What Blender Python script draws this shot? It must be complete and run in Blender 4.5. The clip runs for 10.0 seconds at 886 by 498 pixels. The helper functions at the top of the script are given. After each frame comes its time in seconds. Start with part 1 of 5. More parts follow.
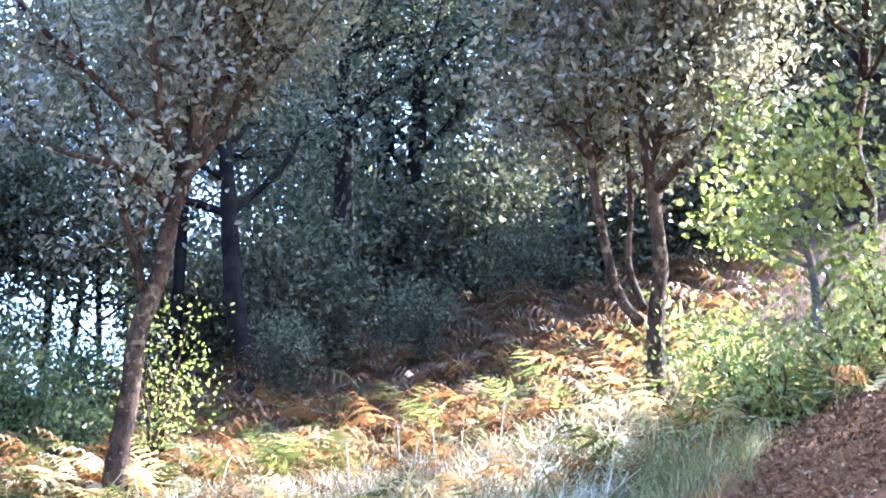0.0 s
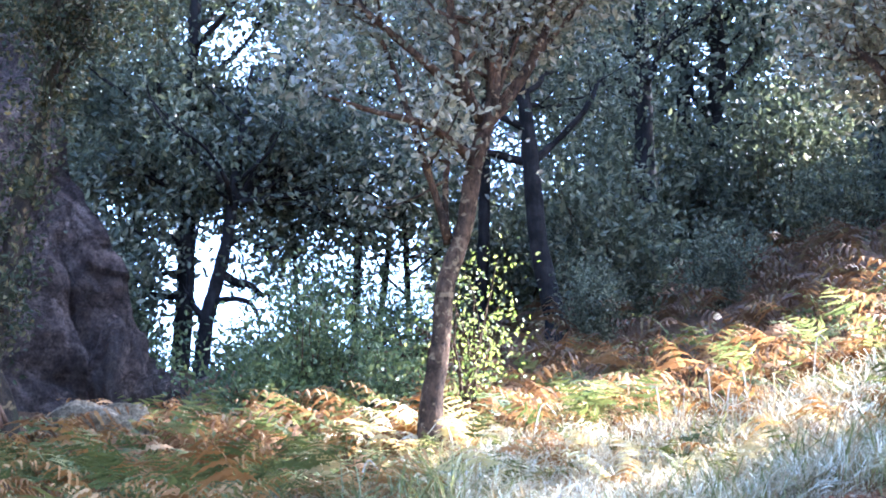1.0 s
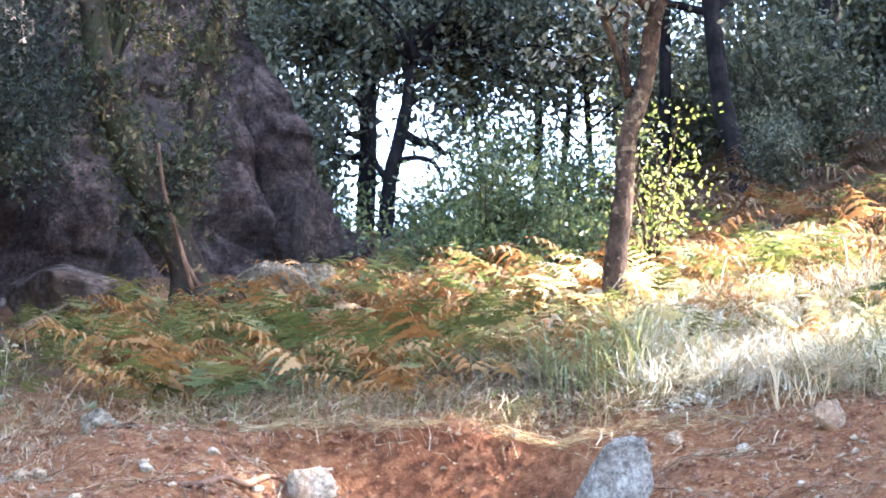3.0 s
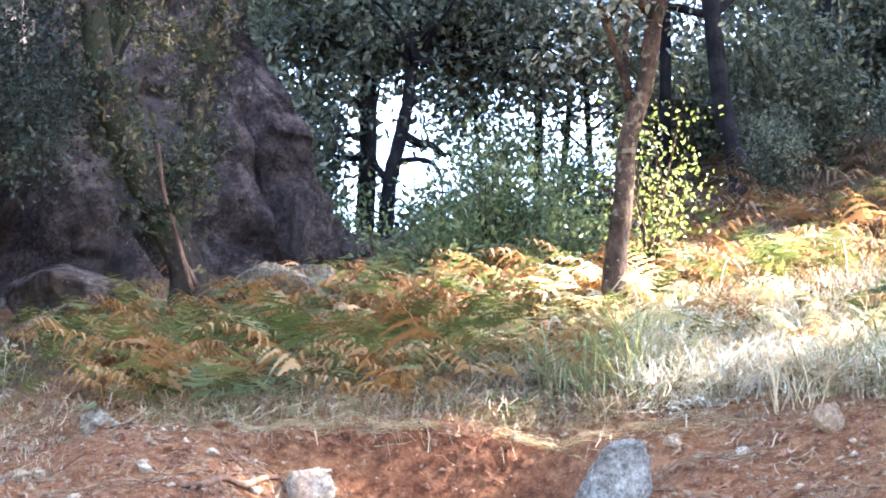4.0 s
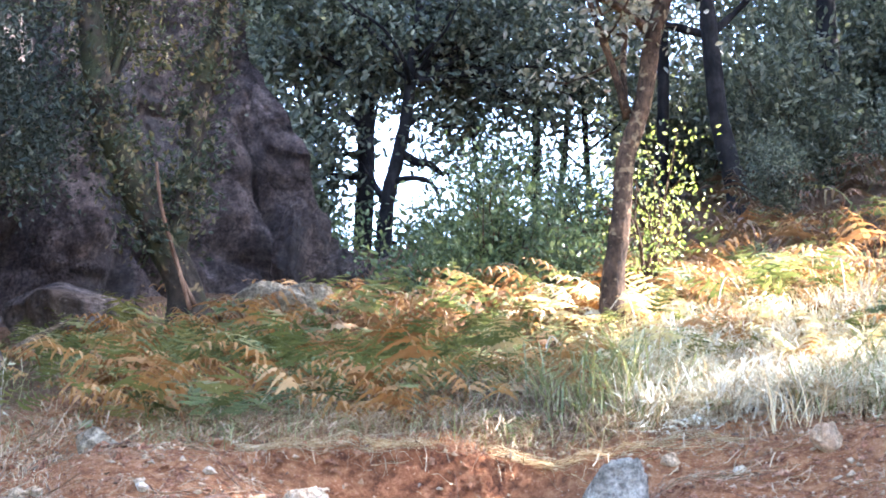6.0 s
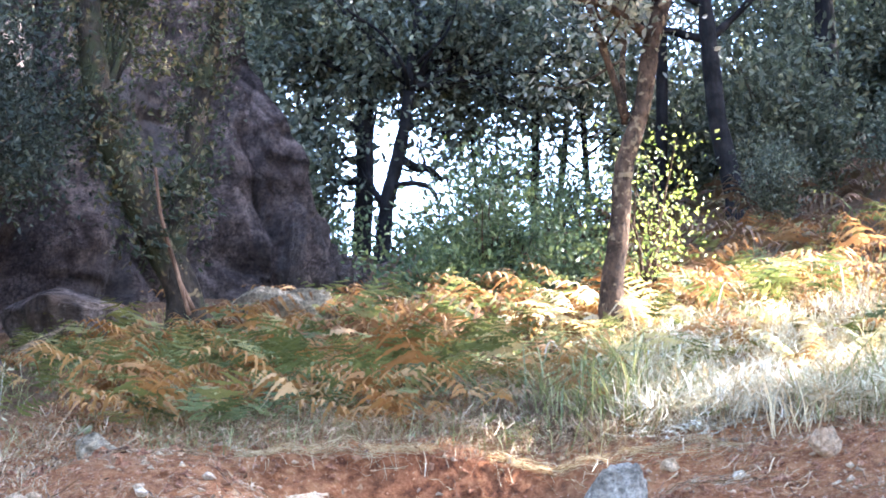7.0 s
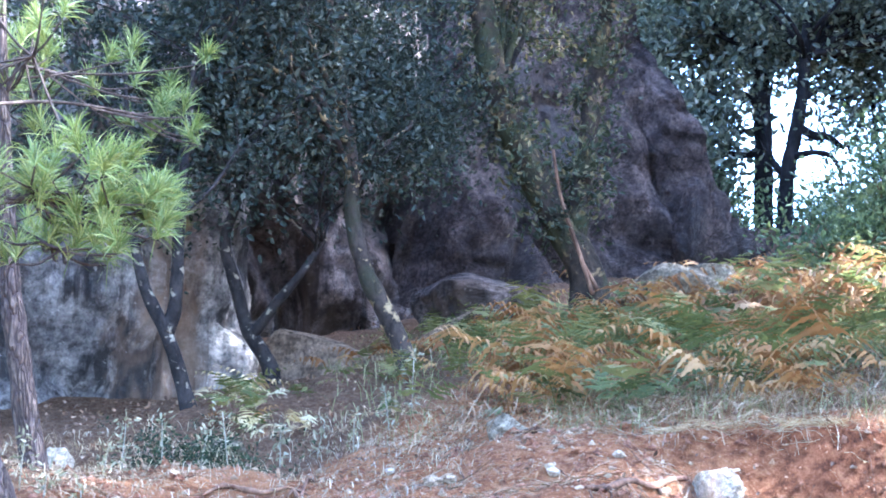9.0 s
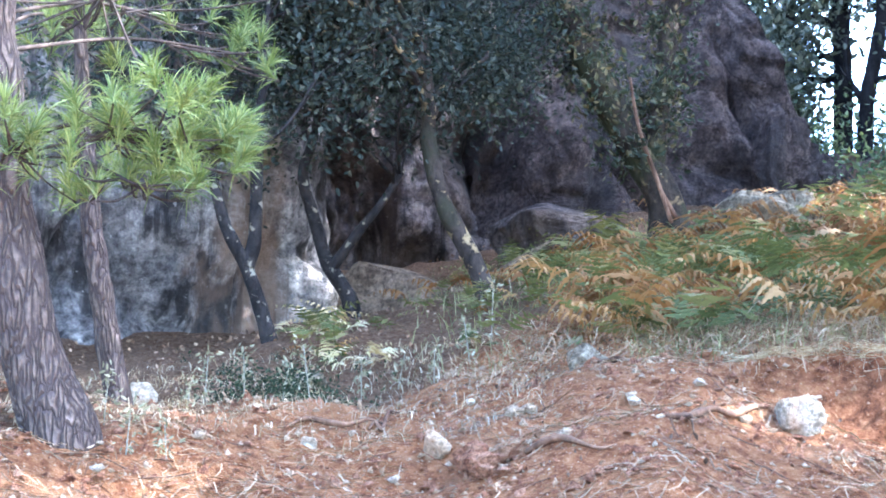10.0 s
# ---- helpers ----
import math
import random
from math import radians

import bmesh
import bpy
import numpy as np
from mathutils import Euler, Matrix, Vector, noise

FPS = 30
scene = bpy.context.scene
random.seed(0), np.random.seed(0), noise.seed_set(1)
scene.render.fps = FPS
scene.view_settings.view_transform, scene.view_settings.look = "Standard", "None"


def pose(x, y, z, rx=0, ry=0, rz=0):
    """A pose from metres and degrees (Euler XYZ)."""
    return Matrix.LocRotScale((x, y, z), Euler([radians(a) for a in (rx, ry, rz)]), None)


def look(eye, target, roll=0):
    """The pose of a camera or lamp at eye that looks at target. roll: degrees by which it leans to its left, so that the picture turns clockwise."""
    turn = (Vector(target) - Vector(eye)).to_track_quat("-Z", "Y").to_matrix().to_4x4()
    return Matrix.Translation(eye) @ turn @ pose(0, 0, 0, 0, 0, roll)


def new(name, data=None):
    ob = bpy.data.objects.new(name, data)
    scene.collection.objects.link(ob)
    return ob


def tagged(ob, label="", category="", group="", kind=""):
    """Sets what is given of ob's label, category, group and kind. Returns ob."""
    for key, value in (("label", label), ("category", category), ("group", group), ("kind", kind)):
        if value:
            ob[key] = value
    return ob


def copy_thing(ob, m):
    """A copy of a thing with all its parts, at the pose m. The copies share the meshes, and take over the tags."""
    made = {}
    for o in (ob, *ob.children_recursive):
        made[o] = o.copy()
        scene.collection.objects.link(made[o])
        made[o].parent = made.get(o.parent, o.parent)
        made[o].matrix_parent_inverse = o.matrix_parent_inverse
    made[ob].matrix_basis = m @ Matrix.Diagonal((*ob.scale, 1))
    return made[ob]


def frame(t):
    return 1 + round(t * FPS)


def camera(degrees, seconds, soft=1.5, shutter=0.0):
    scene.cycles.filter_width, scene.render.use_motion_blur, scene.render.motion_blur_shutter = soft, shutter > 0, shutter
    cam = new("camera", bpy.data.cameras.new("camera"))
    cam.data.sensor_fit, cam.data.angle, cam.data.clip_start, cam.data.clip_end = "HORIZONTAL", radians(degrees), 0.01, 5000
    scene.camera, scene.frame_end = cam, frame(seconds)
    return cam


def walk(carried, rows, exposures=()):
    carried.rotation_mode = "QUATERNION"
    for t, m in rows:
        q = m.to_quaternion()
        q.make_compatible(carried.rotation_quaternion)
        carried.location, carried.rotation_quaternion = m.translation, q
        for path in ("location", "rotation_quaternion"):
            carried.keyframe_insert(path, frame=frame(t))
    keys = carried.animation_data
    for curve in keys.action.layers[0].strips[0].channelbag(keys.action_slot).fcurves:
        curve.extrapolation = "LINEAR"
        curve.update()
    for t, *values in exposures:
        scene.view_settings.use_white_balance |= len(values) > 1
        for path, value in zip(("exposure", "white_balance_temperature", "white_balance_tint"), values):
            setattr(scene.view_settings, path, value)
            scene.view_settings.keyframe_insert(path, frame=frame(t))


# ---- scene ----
# The camera stands on the track and turns to its left; pose = yaw, pitch, roll.
EYE = 1.6
cam = camera(24.0, 10.0, soft=1.85)
TURNS = [
    (0, 0.00, 16.51, 0.00),
    (0.5, 3.19, 16.05, 0.05),
    (0.7, 5.92, 15.89, -0.20),
    (1, 8.64, 15.05, -0.07),
    (1.5, 11.97, 12.76, 0.17),
    (2, 12.56, 11.45, 0.49),
    (2.5, 13.32, 11.19, 0.23),
    (2.7, 13.75, 11.11, 0.28),
    (4, 13.78, 11.14, -0.06),
    (4.5, 13.73, 11.34, -0.13),
    (5, 13.74, 11.53, -0.11),
    (5.5, 13.71, 11.58, -0.14),
    (7, 13.69, 11.80, -0.06),
    (7.5, 13.93, 11.70, -0.02),
    (7.6, 15.04, 11.69, -0.16),
    (8, 18.68, 11.69, -0.25),
    (8.5, 21.53, 11.61, 0.06),
    (9, 24.94, 11.19, 0.12),
    (9.5, 26.69, 9.90, 0.31),
    (10, 27.20, 9.31, 0.55),
]
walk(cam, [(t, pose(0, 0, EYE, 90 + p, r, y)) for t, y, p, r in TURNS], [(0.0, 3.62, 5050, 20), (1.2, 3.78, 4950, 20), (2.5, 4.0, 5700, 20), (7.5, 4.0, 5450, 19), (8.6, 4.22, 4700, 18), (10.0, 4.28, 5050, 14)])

# ---- light ----
SUN_AZ, SUN_EL = -63.0, 41.0  # degrees to the left of straight ahead, and up
world = bpy.data.worlds.new("sky")
scene.world = world
world.use_nodes = True
wn = world.node_tree.nodes
sky = wn.new("ShaderNodeTexSky")
sky.sky_type, sky.sun_disc = "NISHITA", False
sky.sun_elevation, sky.sun_rotation = radians(SUN_EL), radians(-SUN_AZ)
sky.air_density, sky.dust_density = 1.0, 1.5
wn["Background"].inputs["Strength"].default_value = 0.148
world.node_tree.links.new(sky.outputs[0], wn["Background"].inputs["Color"])
sun_data = bpy.data.lights.new("sun", "SUN")
sun_data.energy, sun_data.angle, sun_data.color = 4.9, radians(0.5), (1.0, 0.93, 0.82)
sun = new("sun", sun_data)
sun_way = Vector((-math.sin(radians(SUN_AZ)) * math.cos(radians(SUN_EL)), math.cos(radians(SUN_AZ)) * math.cos(radians(SUN_EL)), math.sin(radians(SUN_EL))))
sun.matrix_world = look(sun_way * 50, (0, 0, 0))


# ---- materials ----
def nodes_of(name):
    m = bpy.data.materials.new(name)
    m.use_nodes = True
    t = m.node_tree
    return m, t, t.nodes["Principled BSDF"]


def noise_node(t, scale, detail=6.0, rough=0.6, coords="Object", stretch=None, warp=0.0):
    tc = t.nodes.new("ShaderNodeTexCoord")
    out = tc.outputs[coords]
    if stretch:
        mp = t.nodes.new("ShaderNodeMapping")
        mp.inputs["Scale"].default_value = stretch
        t.links.new(out, mp.inputs[0])
        out = mp.outputs[0]
    n = t.nodes.new("ShaderNodeTexNoise")
    n.inputs["Scale"].default_value, n.inputs["Detail"].default_value, n.inputs["Roughness"].default_value = scale, detail, rough
    n.inputs["Distortion"].default_value = warp
    t.links.new(out, n.inputs["Vector"])
    return n.outputs["Fac"]


def ramp(t, fac, stops):
    r = t.nodes.new("ShaderNodeValToRGB")
    e = r.color_ramp.elements
    while len(e) < len(stops):
        e.new(0.5)
    for k, (p, c) in zip(e, stops):
        k.position, k.color = p, (*c, 1)
    t.links.new(fac, r.inputs[0])
    return r.outputs[0]


def mix(t, a, b, fac, kind="MIX"):
    n = t.nodes.new("ShaderNodeMix")
    n.data_type, n.blend_type = "RGBA", kind
    for s, v in ((n.inputs["Factor"], fac), (n.inputs["A"], a), (n.inputs["B"], b)):
        if isinstance(v, (int, float)):
            s.default_value = v
        elif isinstance(v, tuple):
            s.default_value = (*v, 1)
        else:
            t.links.new(v, s)
    return n.outputs["Result"]


def bump(t, bsdf, height, strength, distance=0.02):
    b = t.nodes.new("ShaderNodeBump")
    b.inputs["Strength"].default_value, b.inputs["Distance"].default_value = strength, distance
    t.links.new(height, b.inputs["Height"])
    t.links.new(b.outputs[0], bsdf.inputs["Normal"])


def leaf_material(name, stops, rough=0.4, through_light=0.45, tint=(1.08, 1.06, 0.78), spec=0.35, by="island"):
    """Leaves: colour differs from leaf to leaf and from clump to clump; some light passes through."""
    m, t, b = nodes_of(name)
    if by == "island":
        rnd = t.nodes.new("ShaderNodeNewGeometry").outputs["Random Per Island"]
    else:
        rnd = t.nodes.new("ShaderNodeObjectInfo").outputs["Random"]
    col = ramp(t, rnd, stops)
    patch = ramp(t, noise_node(t, 1.4, 3.0), [(0.3, (0.62, 0.66, 0.7)), (0.7, (1.25, 1.2, 1.05))])
    col = mix(t, col, patch, 1.0, "MULTIPLY")
    t.links.new(col, b.inputs["Base Color"])
    b.inputs["Roughness"].default_value = rough
    b.inputs["Specular IOR Level"].default_value = spec
    tr = t.nodes.new("ShaderNodeBsdfTranslucent")
    t.links.new(mix(t, col, tint, 1.0, "MULTIPLY"), tr.inputs["Color"])
    mx = t.nodes.new("ShaderNodeMixShader")
    mx.inputs[0].default_value = through_light
    t.links.new(b.outputs[0], mx.inputs[1])
    t.links.new(tr.outputs[0], mx.inputs[2])
    t.links.new(mx.outputs[0], t.nodes["Material Output"].inputs[0])
    return m


def bark_material(name, dark, light, scale=9.0, lichen=None, moss=None, strength=0.8, cover=0.58, upright=0.22, spots=6.0):
    m, t, b = nodes_of(name)
    grain = noise_node(t, scale, 8.0, 0.65, stretch=(1, 1, upright), warp=0.4)
    col = ramp(t, grain, [(0.32, dark), (0.62, light)])
    big = noise_node(t, 4.5, 5.0, 0.65)
    col = mix(t, col, tuple(c * 0.55 for c in dark), ramp(t, big, [(0.42, (0, 0, 0)), (0.62, (0.8, 0.8, 0.8))]))
    if lichen:
        spot = noise_node(t, spots, 5.0, 0.55)
        col = mix(t, col, lichen, ramp(t, spot, [(cover, (0, 0, 0)), (cover + 0.06, (0.85, 0.85, 0.85))]))
    if moss:
        spot = noise_node(t, 2.6, 5.0, 0.6)
        col = mix(t, col, moss, ramp(t, spot, [(0.5, (0, 0, 0)), (0.6, (0.9, 0.9, 0.9))]))
    t.links.new(col, b.inputs["Base Color"])
    b.inputs["Roughness"].default_value, b.inputs["Specular IOR Level"].default_value = 0.9, 0.12
    bump(t, b, grain, strength, 0.03)
    return m


def plate_bark(name):
    """Pine bark: upright plates with dark furrows."""
    m, t, b = nodes_of(name)
    tc = t.nodes.new("ShaderNodeTexCoord")
    mp = t.nodes.new("ShaderNodeMapping")
    mp.inputs["Scale"].default_value = (1, 1, 0.24)
    n = t.nodes.new("ShaderNodeTexNoise")
    n.inputs["Scale"].default_value = 14
    t.links.new(tc.outputs["Object"], mp.inputs[0])
    t.links.new(mp.outputs[0], n.inputs["Vector"])
    vm = t.nodes.new("ShaderNodeVectorMath")
    vm.operation = "MULTIPLY_ADD"
    vm.inputs[1].default_value = (0.13, 0.13, 0.13)
    t.links.new(n.outputs["Color"], vm.inputs[0])
    t.links.new(mp.outputs[0], vm.inputs[2])
    v = t.nodes.new("ShaderNodeTexVoronoi")
    v.feature = "DISTANCE_TO_EDGE"
    v.inputs["Scale"].default_value = 27
    t.links.new(vm.outputs[0], v.inputs["Vector"])
    furrow = ramp(t, v.outputs["Distance"], [(0.0, (0.1, 0.1, 0.1)), (0.3, (1, 1, 1))])
    tone = ramp(t, noise_node(t, 26, 6, 0.7), [(0.3, (0.06, 0.044, 0.034)), (0.7, (0.19, 0.14, 0.105))])
    col = mix(t, (0.045, 0.032, 0.028), tone, furrow)
    t.links.new(col, b.inputs["Base Color"])
    b.inputs["Roughness"].default_value, b.inputs["Specular IOR Level"].default_value = 0.92, 0.15
    bump(t, b, furrow, 1.0, 0.025)
    return m


def rock_material(name, dark, mid, light, streaks=True, stain=None, scale=2.2, cracks=False):
    m, t, b = nodes_of(name)
    n = noise_node(t, scale, 9.0, 0.68)
    col = ramp(t, n, [(0.36, dark), (0.5, mid), (0.63, light)])
    grain = noise_node(t, scale * 5.5, 10.0, 0.78)
    col = mix(t, col, ramp(t, grain, [(0.38, (0.4, 0.4, 0.4)), (0.5, (1.0, 1.0, 1.0)), (0.62, (1.6, 1.56, 1.5))]), 1.0, "MULTIPLY")
    if cracks:
        n2 = t.nodes.new("ShaderNodeTexNoise")
        n2.inputs["Scale"].default_value, n2.inputs["Detail"].default_value = 1.6, 5.0
        tc = t.nodes.new("ShaderNodeTexCoord")
        t.links.new(tc.outputs["Object"], n2.inputs["Vector"])
        vm = t.nodes.new("ShaderNodeVectorMath")
        vm.operation = "MULTIPLY_ADD"
        vm.inputs[1].default_value = (0.9, 0.9, 0.9)
        t.links.new(n2.outputs["Color"], vm.inputs[0])
        t.links.new(tc.outputs["Object"], vm.inputs[2])
        v = t.nodes.new("ShaderNodeTexVoronoi")
        v.feature = "DISTANCE_TO_EDGE"
        v.inputs["Scale"].default_value = 1.5
        t.links.new(vm.outputs[0], v.inputs["Vector"])
        col = mix(t, tuple(c * 0.3 for c in dark), col, ramp(t, v.outputs["Distance"], [(0.0, (0.35, 0.35, 0.35)), (0.02, (1, 1, 1))]))
    if streaks:
        s = noise_node(t, 2.6, 6.0, 0.6, stretch=(1.3, 1.3, 0.12), warp=0.5)
        col = mix(t, col, tuple(c * 0.28 for c in dark), ramp(t, s, [(0.46, (0, 0, 0)), (0.55, (0.9, 0.9, 0.9))]))
    if stain:
        s = noise_node(t, 1.5, 5.0, 0.6, stretch=(1, 1, 0.25))
        col = mix(t, col, stain, ramp(t, s, [(0.52, (0, 0, 0)), (0.66, (0.75, 0.75, 0.75))]))
    spots = noise_node(t, 17, 5, 0.7)
    col = mix(t, col, tuple(min(0.7, c * 1.6) for c in light), ramp(t, spots, [(0.64, (0, 0, 0)), (0.7, (0.5, 0.5, 0.5))]))
    t.links.new(col, b.inputs["Base Color"])
    b.inputs["Roughness"].default_value, b.inputs["Specular IOR Level"].default_value = 0.9, 0.15
    bump(t, b, noise_node(t, scale * 3.2, 10.0, 0.72), 1.0, 0.1)
    return m


def ground_material():
    """Red earth on the cut bank, brown litter and humus up the slope."""
    m, t, b = nodes_of("red_earth_and_litter")
    fine = noise_node(t, 15, 12, 0.8)
    broad = noise_node(t, 1.3, 5, 0.6)
    earth = ramp(t, fine, [(0.36, (0.08, 0.028, 0.011)), (0.48, (0.27, 0.11, 0.042)), (0.64, (0.48, 0.25, 0.115))])
    earth = mix(t, earth, (0.38, 0.205, 0.1), ramp(t, broad, [(0.48, (0, 0, 0)), (0.7, (0.65, 0.65, 0.65))]))
    grit = noise_node(t, 60, 4, 0.6)
    earth = mix(t, earth, (0.5, 0.39, 0.29), ramp(t, grit, [(0.62, (0, 0, 0)), (0.68, (0.7, 0.7, 0.7))]))
    litter = ramp(t, noise_node(t, 30, 8, 0.75), [(0.28, (0.035, 0.022, 0.014)), (0.5, (0.13, 0.075, 0.04)), (0.74, (0.27, 0.185, 0.11))])
    # Darker, redder earth on the bank face just below the lip.
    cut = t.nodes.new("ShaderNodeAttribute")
    cut.attribute_name = "under_lip"
    lip_earth = ramp(t, fine, [(0.38, (0.06, 0.02, 0.009)), (0.5, (0.2, 0.072, 0.028)), (0.66, (0.4, 0.185, 0.085))])
    earth = mix(t, earth, lip_earth, cut.outputs["Fac"])
    at = t.nodes.new("ShaderNodeAttribute")
    at.attribute_name = "litter"
    col = mix(t, earth, litter, at.outputs["Fac"])
    t.links.new(col, b.inputs["Base Color"])
    b.inputs["Roughness"].default_value, b.inputs["Specular IOR Level"].default_value = 0.95, 0.12
    bump(t, b, fine, 1.0, 0.12)
    return m


M = {}
M["ground"] = ground_material()
M["oak_bark"] = bark_material("holm_oak_bark", (0.016, 0.0105, 0.007), (0.11, 0.066, 0.038), 22.0, lichen=(0.19, 0.135, 0.075), strength=1.0, cover=0.57, upright=0.5, spots=14.0)
# Dark oak bark taken near black, with the wood's shade in the colour.
M["oak_bark_shade"] = bark_material("shade_toned_oak_bark", (0.007, 0.0065, 0.0065), (0.03, 0.026, 0.024))
M["mossy_bark"] = bark_material("mossy_bark", (0.018, 0.014, 0.012), (0.07, 0.052, 0.038), 16.0, lichen=(0.3, 0.22, 0.11), moss=(0.03, 0.028, 0.016), cover=0.56, upright=0.5, spots=9.0)
M["ivy_bark"] = bark_material("ivy_clad_bark", (0.016, 0.012, 0.009), (0.06, 0.044, 0.03), 18.0, lichen=(0.17, 0.12, 0.055), moss=(0.035, 0.037, 0.016), strength=1.0, cover=0.58, upright=0.5, spots=11.0)
M["lichen_bark"] = bark_material("lichen_bark", (0.012, 0.01, 0.009), (0.04, 0.033, 0.028), 16.0, lichen=(0.22, 0.19, 0.13), cover=0.6, upright=0.5, spots=15.0)
M["pine_bark"] = plate_bark("pine_bark")
M["grey_bark"] = bark_material("grey_bark", (0.07, 0.065, 0.065), (0.24, 0.22, 0.215))
M["oak_leaf"] = leaf_material("holm_oak_leaves", [(0.0, (0.1, 0.103, 0.07)), (0.55, (0.21, 0.205, 0.15)), (0.9, (0.34, 0.325, 0.25)), (1.0, (0.42, 0.36, 0.25))], 0.28, 0.48, (1.15, 1.1, 0.82), 0.9)
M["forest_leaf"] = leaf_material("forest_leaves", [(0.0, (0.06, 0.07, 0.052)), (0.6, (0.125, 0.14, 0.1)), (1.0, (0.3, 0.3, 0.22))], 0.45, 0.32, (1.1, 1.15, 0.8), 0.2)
# Darker leaves for the oaks before the crag: their shade is in the colour.
M["shade_toned_leaf"] = leaf_material("shade_toned_oak_leaves", [(0.0, (0.02, 0.026, 0.02)), (0.7, (0.04, 0.048, 0.038)), (1.0, (0.09, 0.095, 0.072))], 0.6, 0.25, (1.1, 1.15, 0.85), 0.08)
M["low_leaf"] = leaf_material("low_shrub_leaves", [(0.0, (0.02, 0.03, 0.016)), (0.7, (0.04, 0.055, 0.028)), (1.0, (0.08, 0.09, 0.05))], 0.6, 0.25, spec=0.1)
M["lime_leaf"] = leaf_material("young_leaves", [(0.0, (0.13, 0.17, 0.05)), (0.6, (0.24, 0.275, 0.095)), (1.0, (0.42, 0.41, 0.2))], 0.45, 0.5, (1.2, 1.2, 0.7))
M["shrub_leaf"] = leaf_material("shrub_leaves", [(0.0, (0.055, 0.085, 0.035)), (0.6, (0.1, 0.135, 0.06)), (1.0, (0.2, 0.23, 0.1))], 0.45, 0.35)
M["ivy_leaf"] = leaf_material("ivy_leaves", [(0.0, (0.032, 0.04, 0.024)), (0.6, (0.058, 0.068, 0.038)), (1.0, (0.16, 0.13, 0.065))], 0.5, 0.3, spec=0.15)
M["needle"] = leaf_material("pine_needles", [(0.0, (0.1, 0.14, 0.032)), (0.6, (0.175, 0.22, 0.058)), (1.0, (0.33, 0.35, 0.12))], 0.4, 0.3)
M["fern_green"] = leaf_material("green_bracken", [(0.0, (0.068, 0.08, 0.03)), (0.6, (0.12, 0.128, 0.045)), (1.0, (0.22, 0.19, 0.08))], 0.6, 0.4, spec=0.12, by="object")
M["fern_rust"] = leaf_material("rusty_bracken", [(0.0, (0.17, 0.082, 0.03)), (0.6, (0.3, 0.16, 0.06)), (1.0, (0.38, 0.24, 0.11))], 0.7, 0.35, (1.1, 1.0, 0.75), 0.1, by="object")
M["fern_straw"] = leaf_material("straw_bracken", [(0.0, (0.4, 0.3, 0.16)), (0.6, (0.6, 0.52, 0.34)), (1.0, (0.46, 0.42, 0.24))], 0.6, 0.4, (1.2, 1.1, 0.7), by="object")
# Withered brown, darkened further to carry the shade under the trees.
M["brown_shade_bracken"] = leaf_material("brown_shade_bracken", [(0.0, (0.08, 0.045, 0.025)), (0.6, (0.14, 0.08, 0.042)), (1.0, (0.15, 0.125, 0.06))], 0.65, 0.3, (1.1, 1.0, 0.8))
# Bleached straw, paler still because overbright sunlight is put into the colour.
M["bleached_glare_fern"] = leaf_material("bleached_glare_undergrowth", [(0.0, (0.34, 0.29, 0.19)), (0.5, (0.56, 0.52, 0.4)), (1.0, (0.72, 0.68, 0.56))], 0.6, 0.35, (1.1, 1.05, 0.85))
M["mixed_fern"] = leaf_material("mixed_undergrowth", [(0.0, (0.09, 0.115, 0.045)), (0.6, (0.18, 0.2, 0.085)), (1.0, (0.3, 0.28, 0.13))], 0.6, 0.4, spec=0.15)
M["rusty_fern"] = leaf_material("rusty_undergrowth", [(0.0, (0.15, 0.08, 0.04)), (0.6, (0.29, 0.17, 0.085)), (1.0, (0.36, 0.25, 0.14))], 0.7, 0.35, (1.2, 1.0, 0.7), 0.1)
M["grass"] = leaf_material("green_grass", [(0.0, (0.13, 0.15, 0.06)), (0.6, (0.24, 0.25, 0.11)), (1.0, (0.46, 0.42, 0.24))], 0.5, 0.35)
M["straw"] = leaf_material("dry_grass", [(0.0, (0.27, 0.19, 0.1)), (0.6, (0.52, 0.42, 0.27)), (1.0, (0.74, 0.67, 0.5))], 0.6, 0.3, (1.1, 1.0, 0.8))
M["dull_straw"] = leaf_material("dull_straw", [(0.0, (0.14, 0.085, 0.045)), (0.6, (0.27, 0.185, 0.11)), (1.0, (0.42, 0.32, 0.21))], 0.7, 0.2, (1.1, 1.0, 0.8), 0.1)
# Brown litter for the mound, its shade painted in as a darker tone.
M["shade_toned_litter"] = leaf_material("shade_toned_leaf_litter", [(0.0, (0.06, 0.03, 0.016)), (0.7, (0.16, 0.085, 0.045)), (1.0, (0.3, 0.18, 0.1))], 0.9, 0.05, spec=0.08)
M["dead_leaf"] = leaf_material("fallen_leaves", [(0.0, (0.08, 0.042, 0.022)), (0.6, (0.19, 0.11, 0.06)), (1.0, (0.36, 0.25, 0.16))], 0.7, 0.1)
M["grey_leaf"] = leaf_material("grey_herbs", [(0.0, (0.17, 0.155, 0.09)), (0.6, (0.27, 0.25, 0.15)), (1.0, (0.42, 0.38, 0.26))], 0.6, 0.3)
M["cliff"] = rock_material("weathered_cliff", (0.085, 0.075, 0.068), (0.21, 0.19, 0.17), (0.4, 0.36, 0.31), True, (0.3, 0.2, 0.125), 3.0)
# Brown outcrop rock, darkened: part of its shade is put into these colours.
M["boulder"] = rock_material("shade_toned_brown_rock", (0.03, 0.022, 0.019), (0.065, 0.048, 0.041), (0.12, 0.092, 0.078), False, (0.05, 0.045, 0.042), 5.0, True)
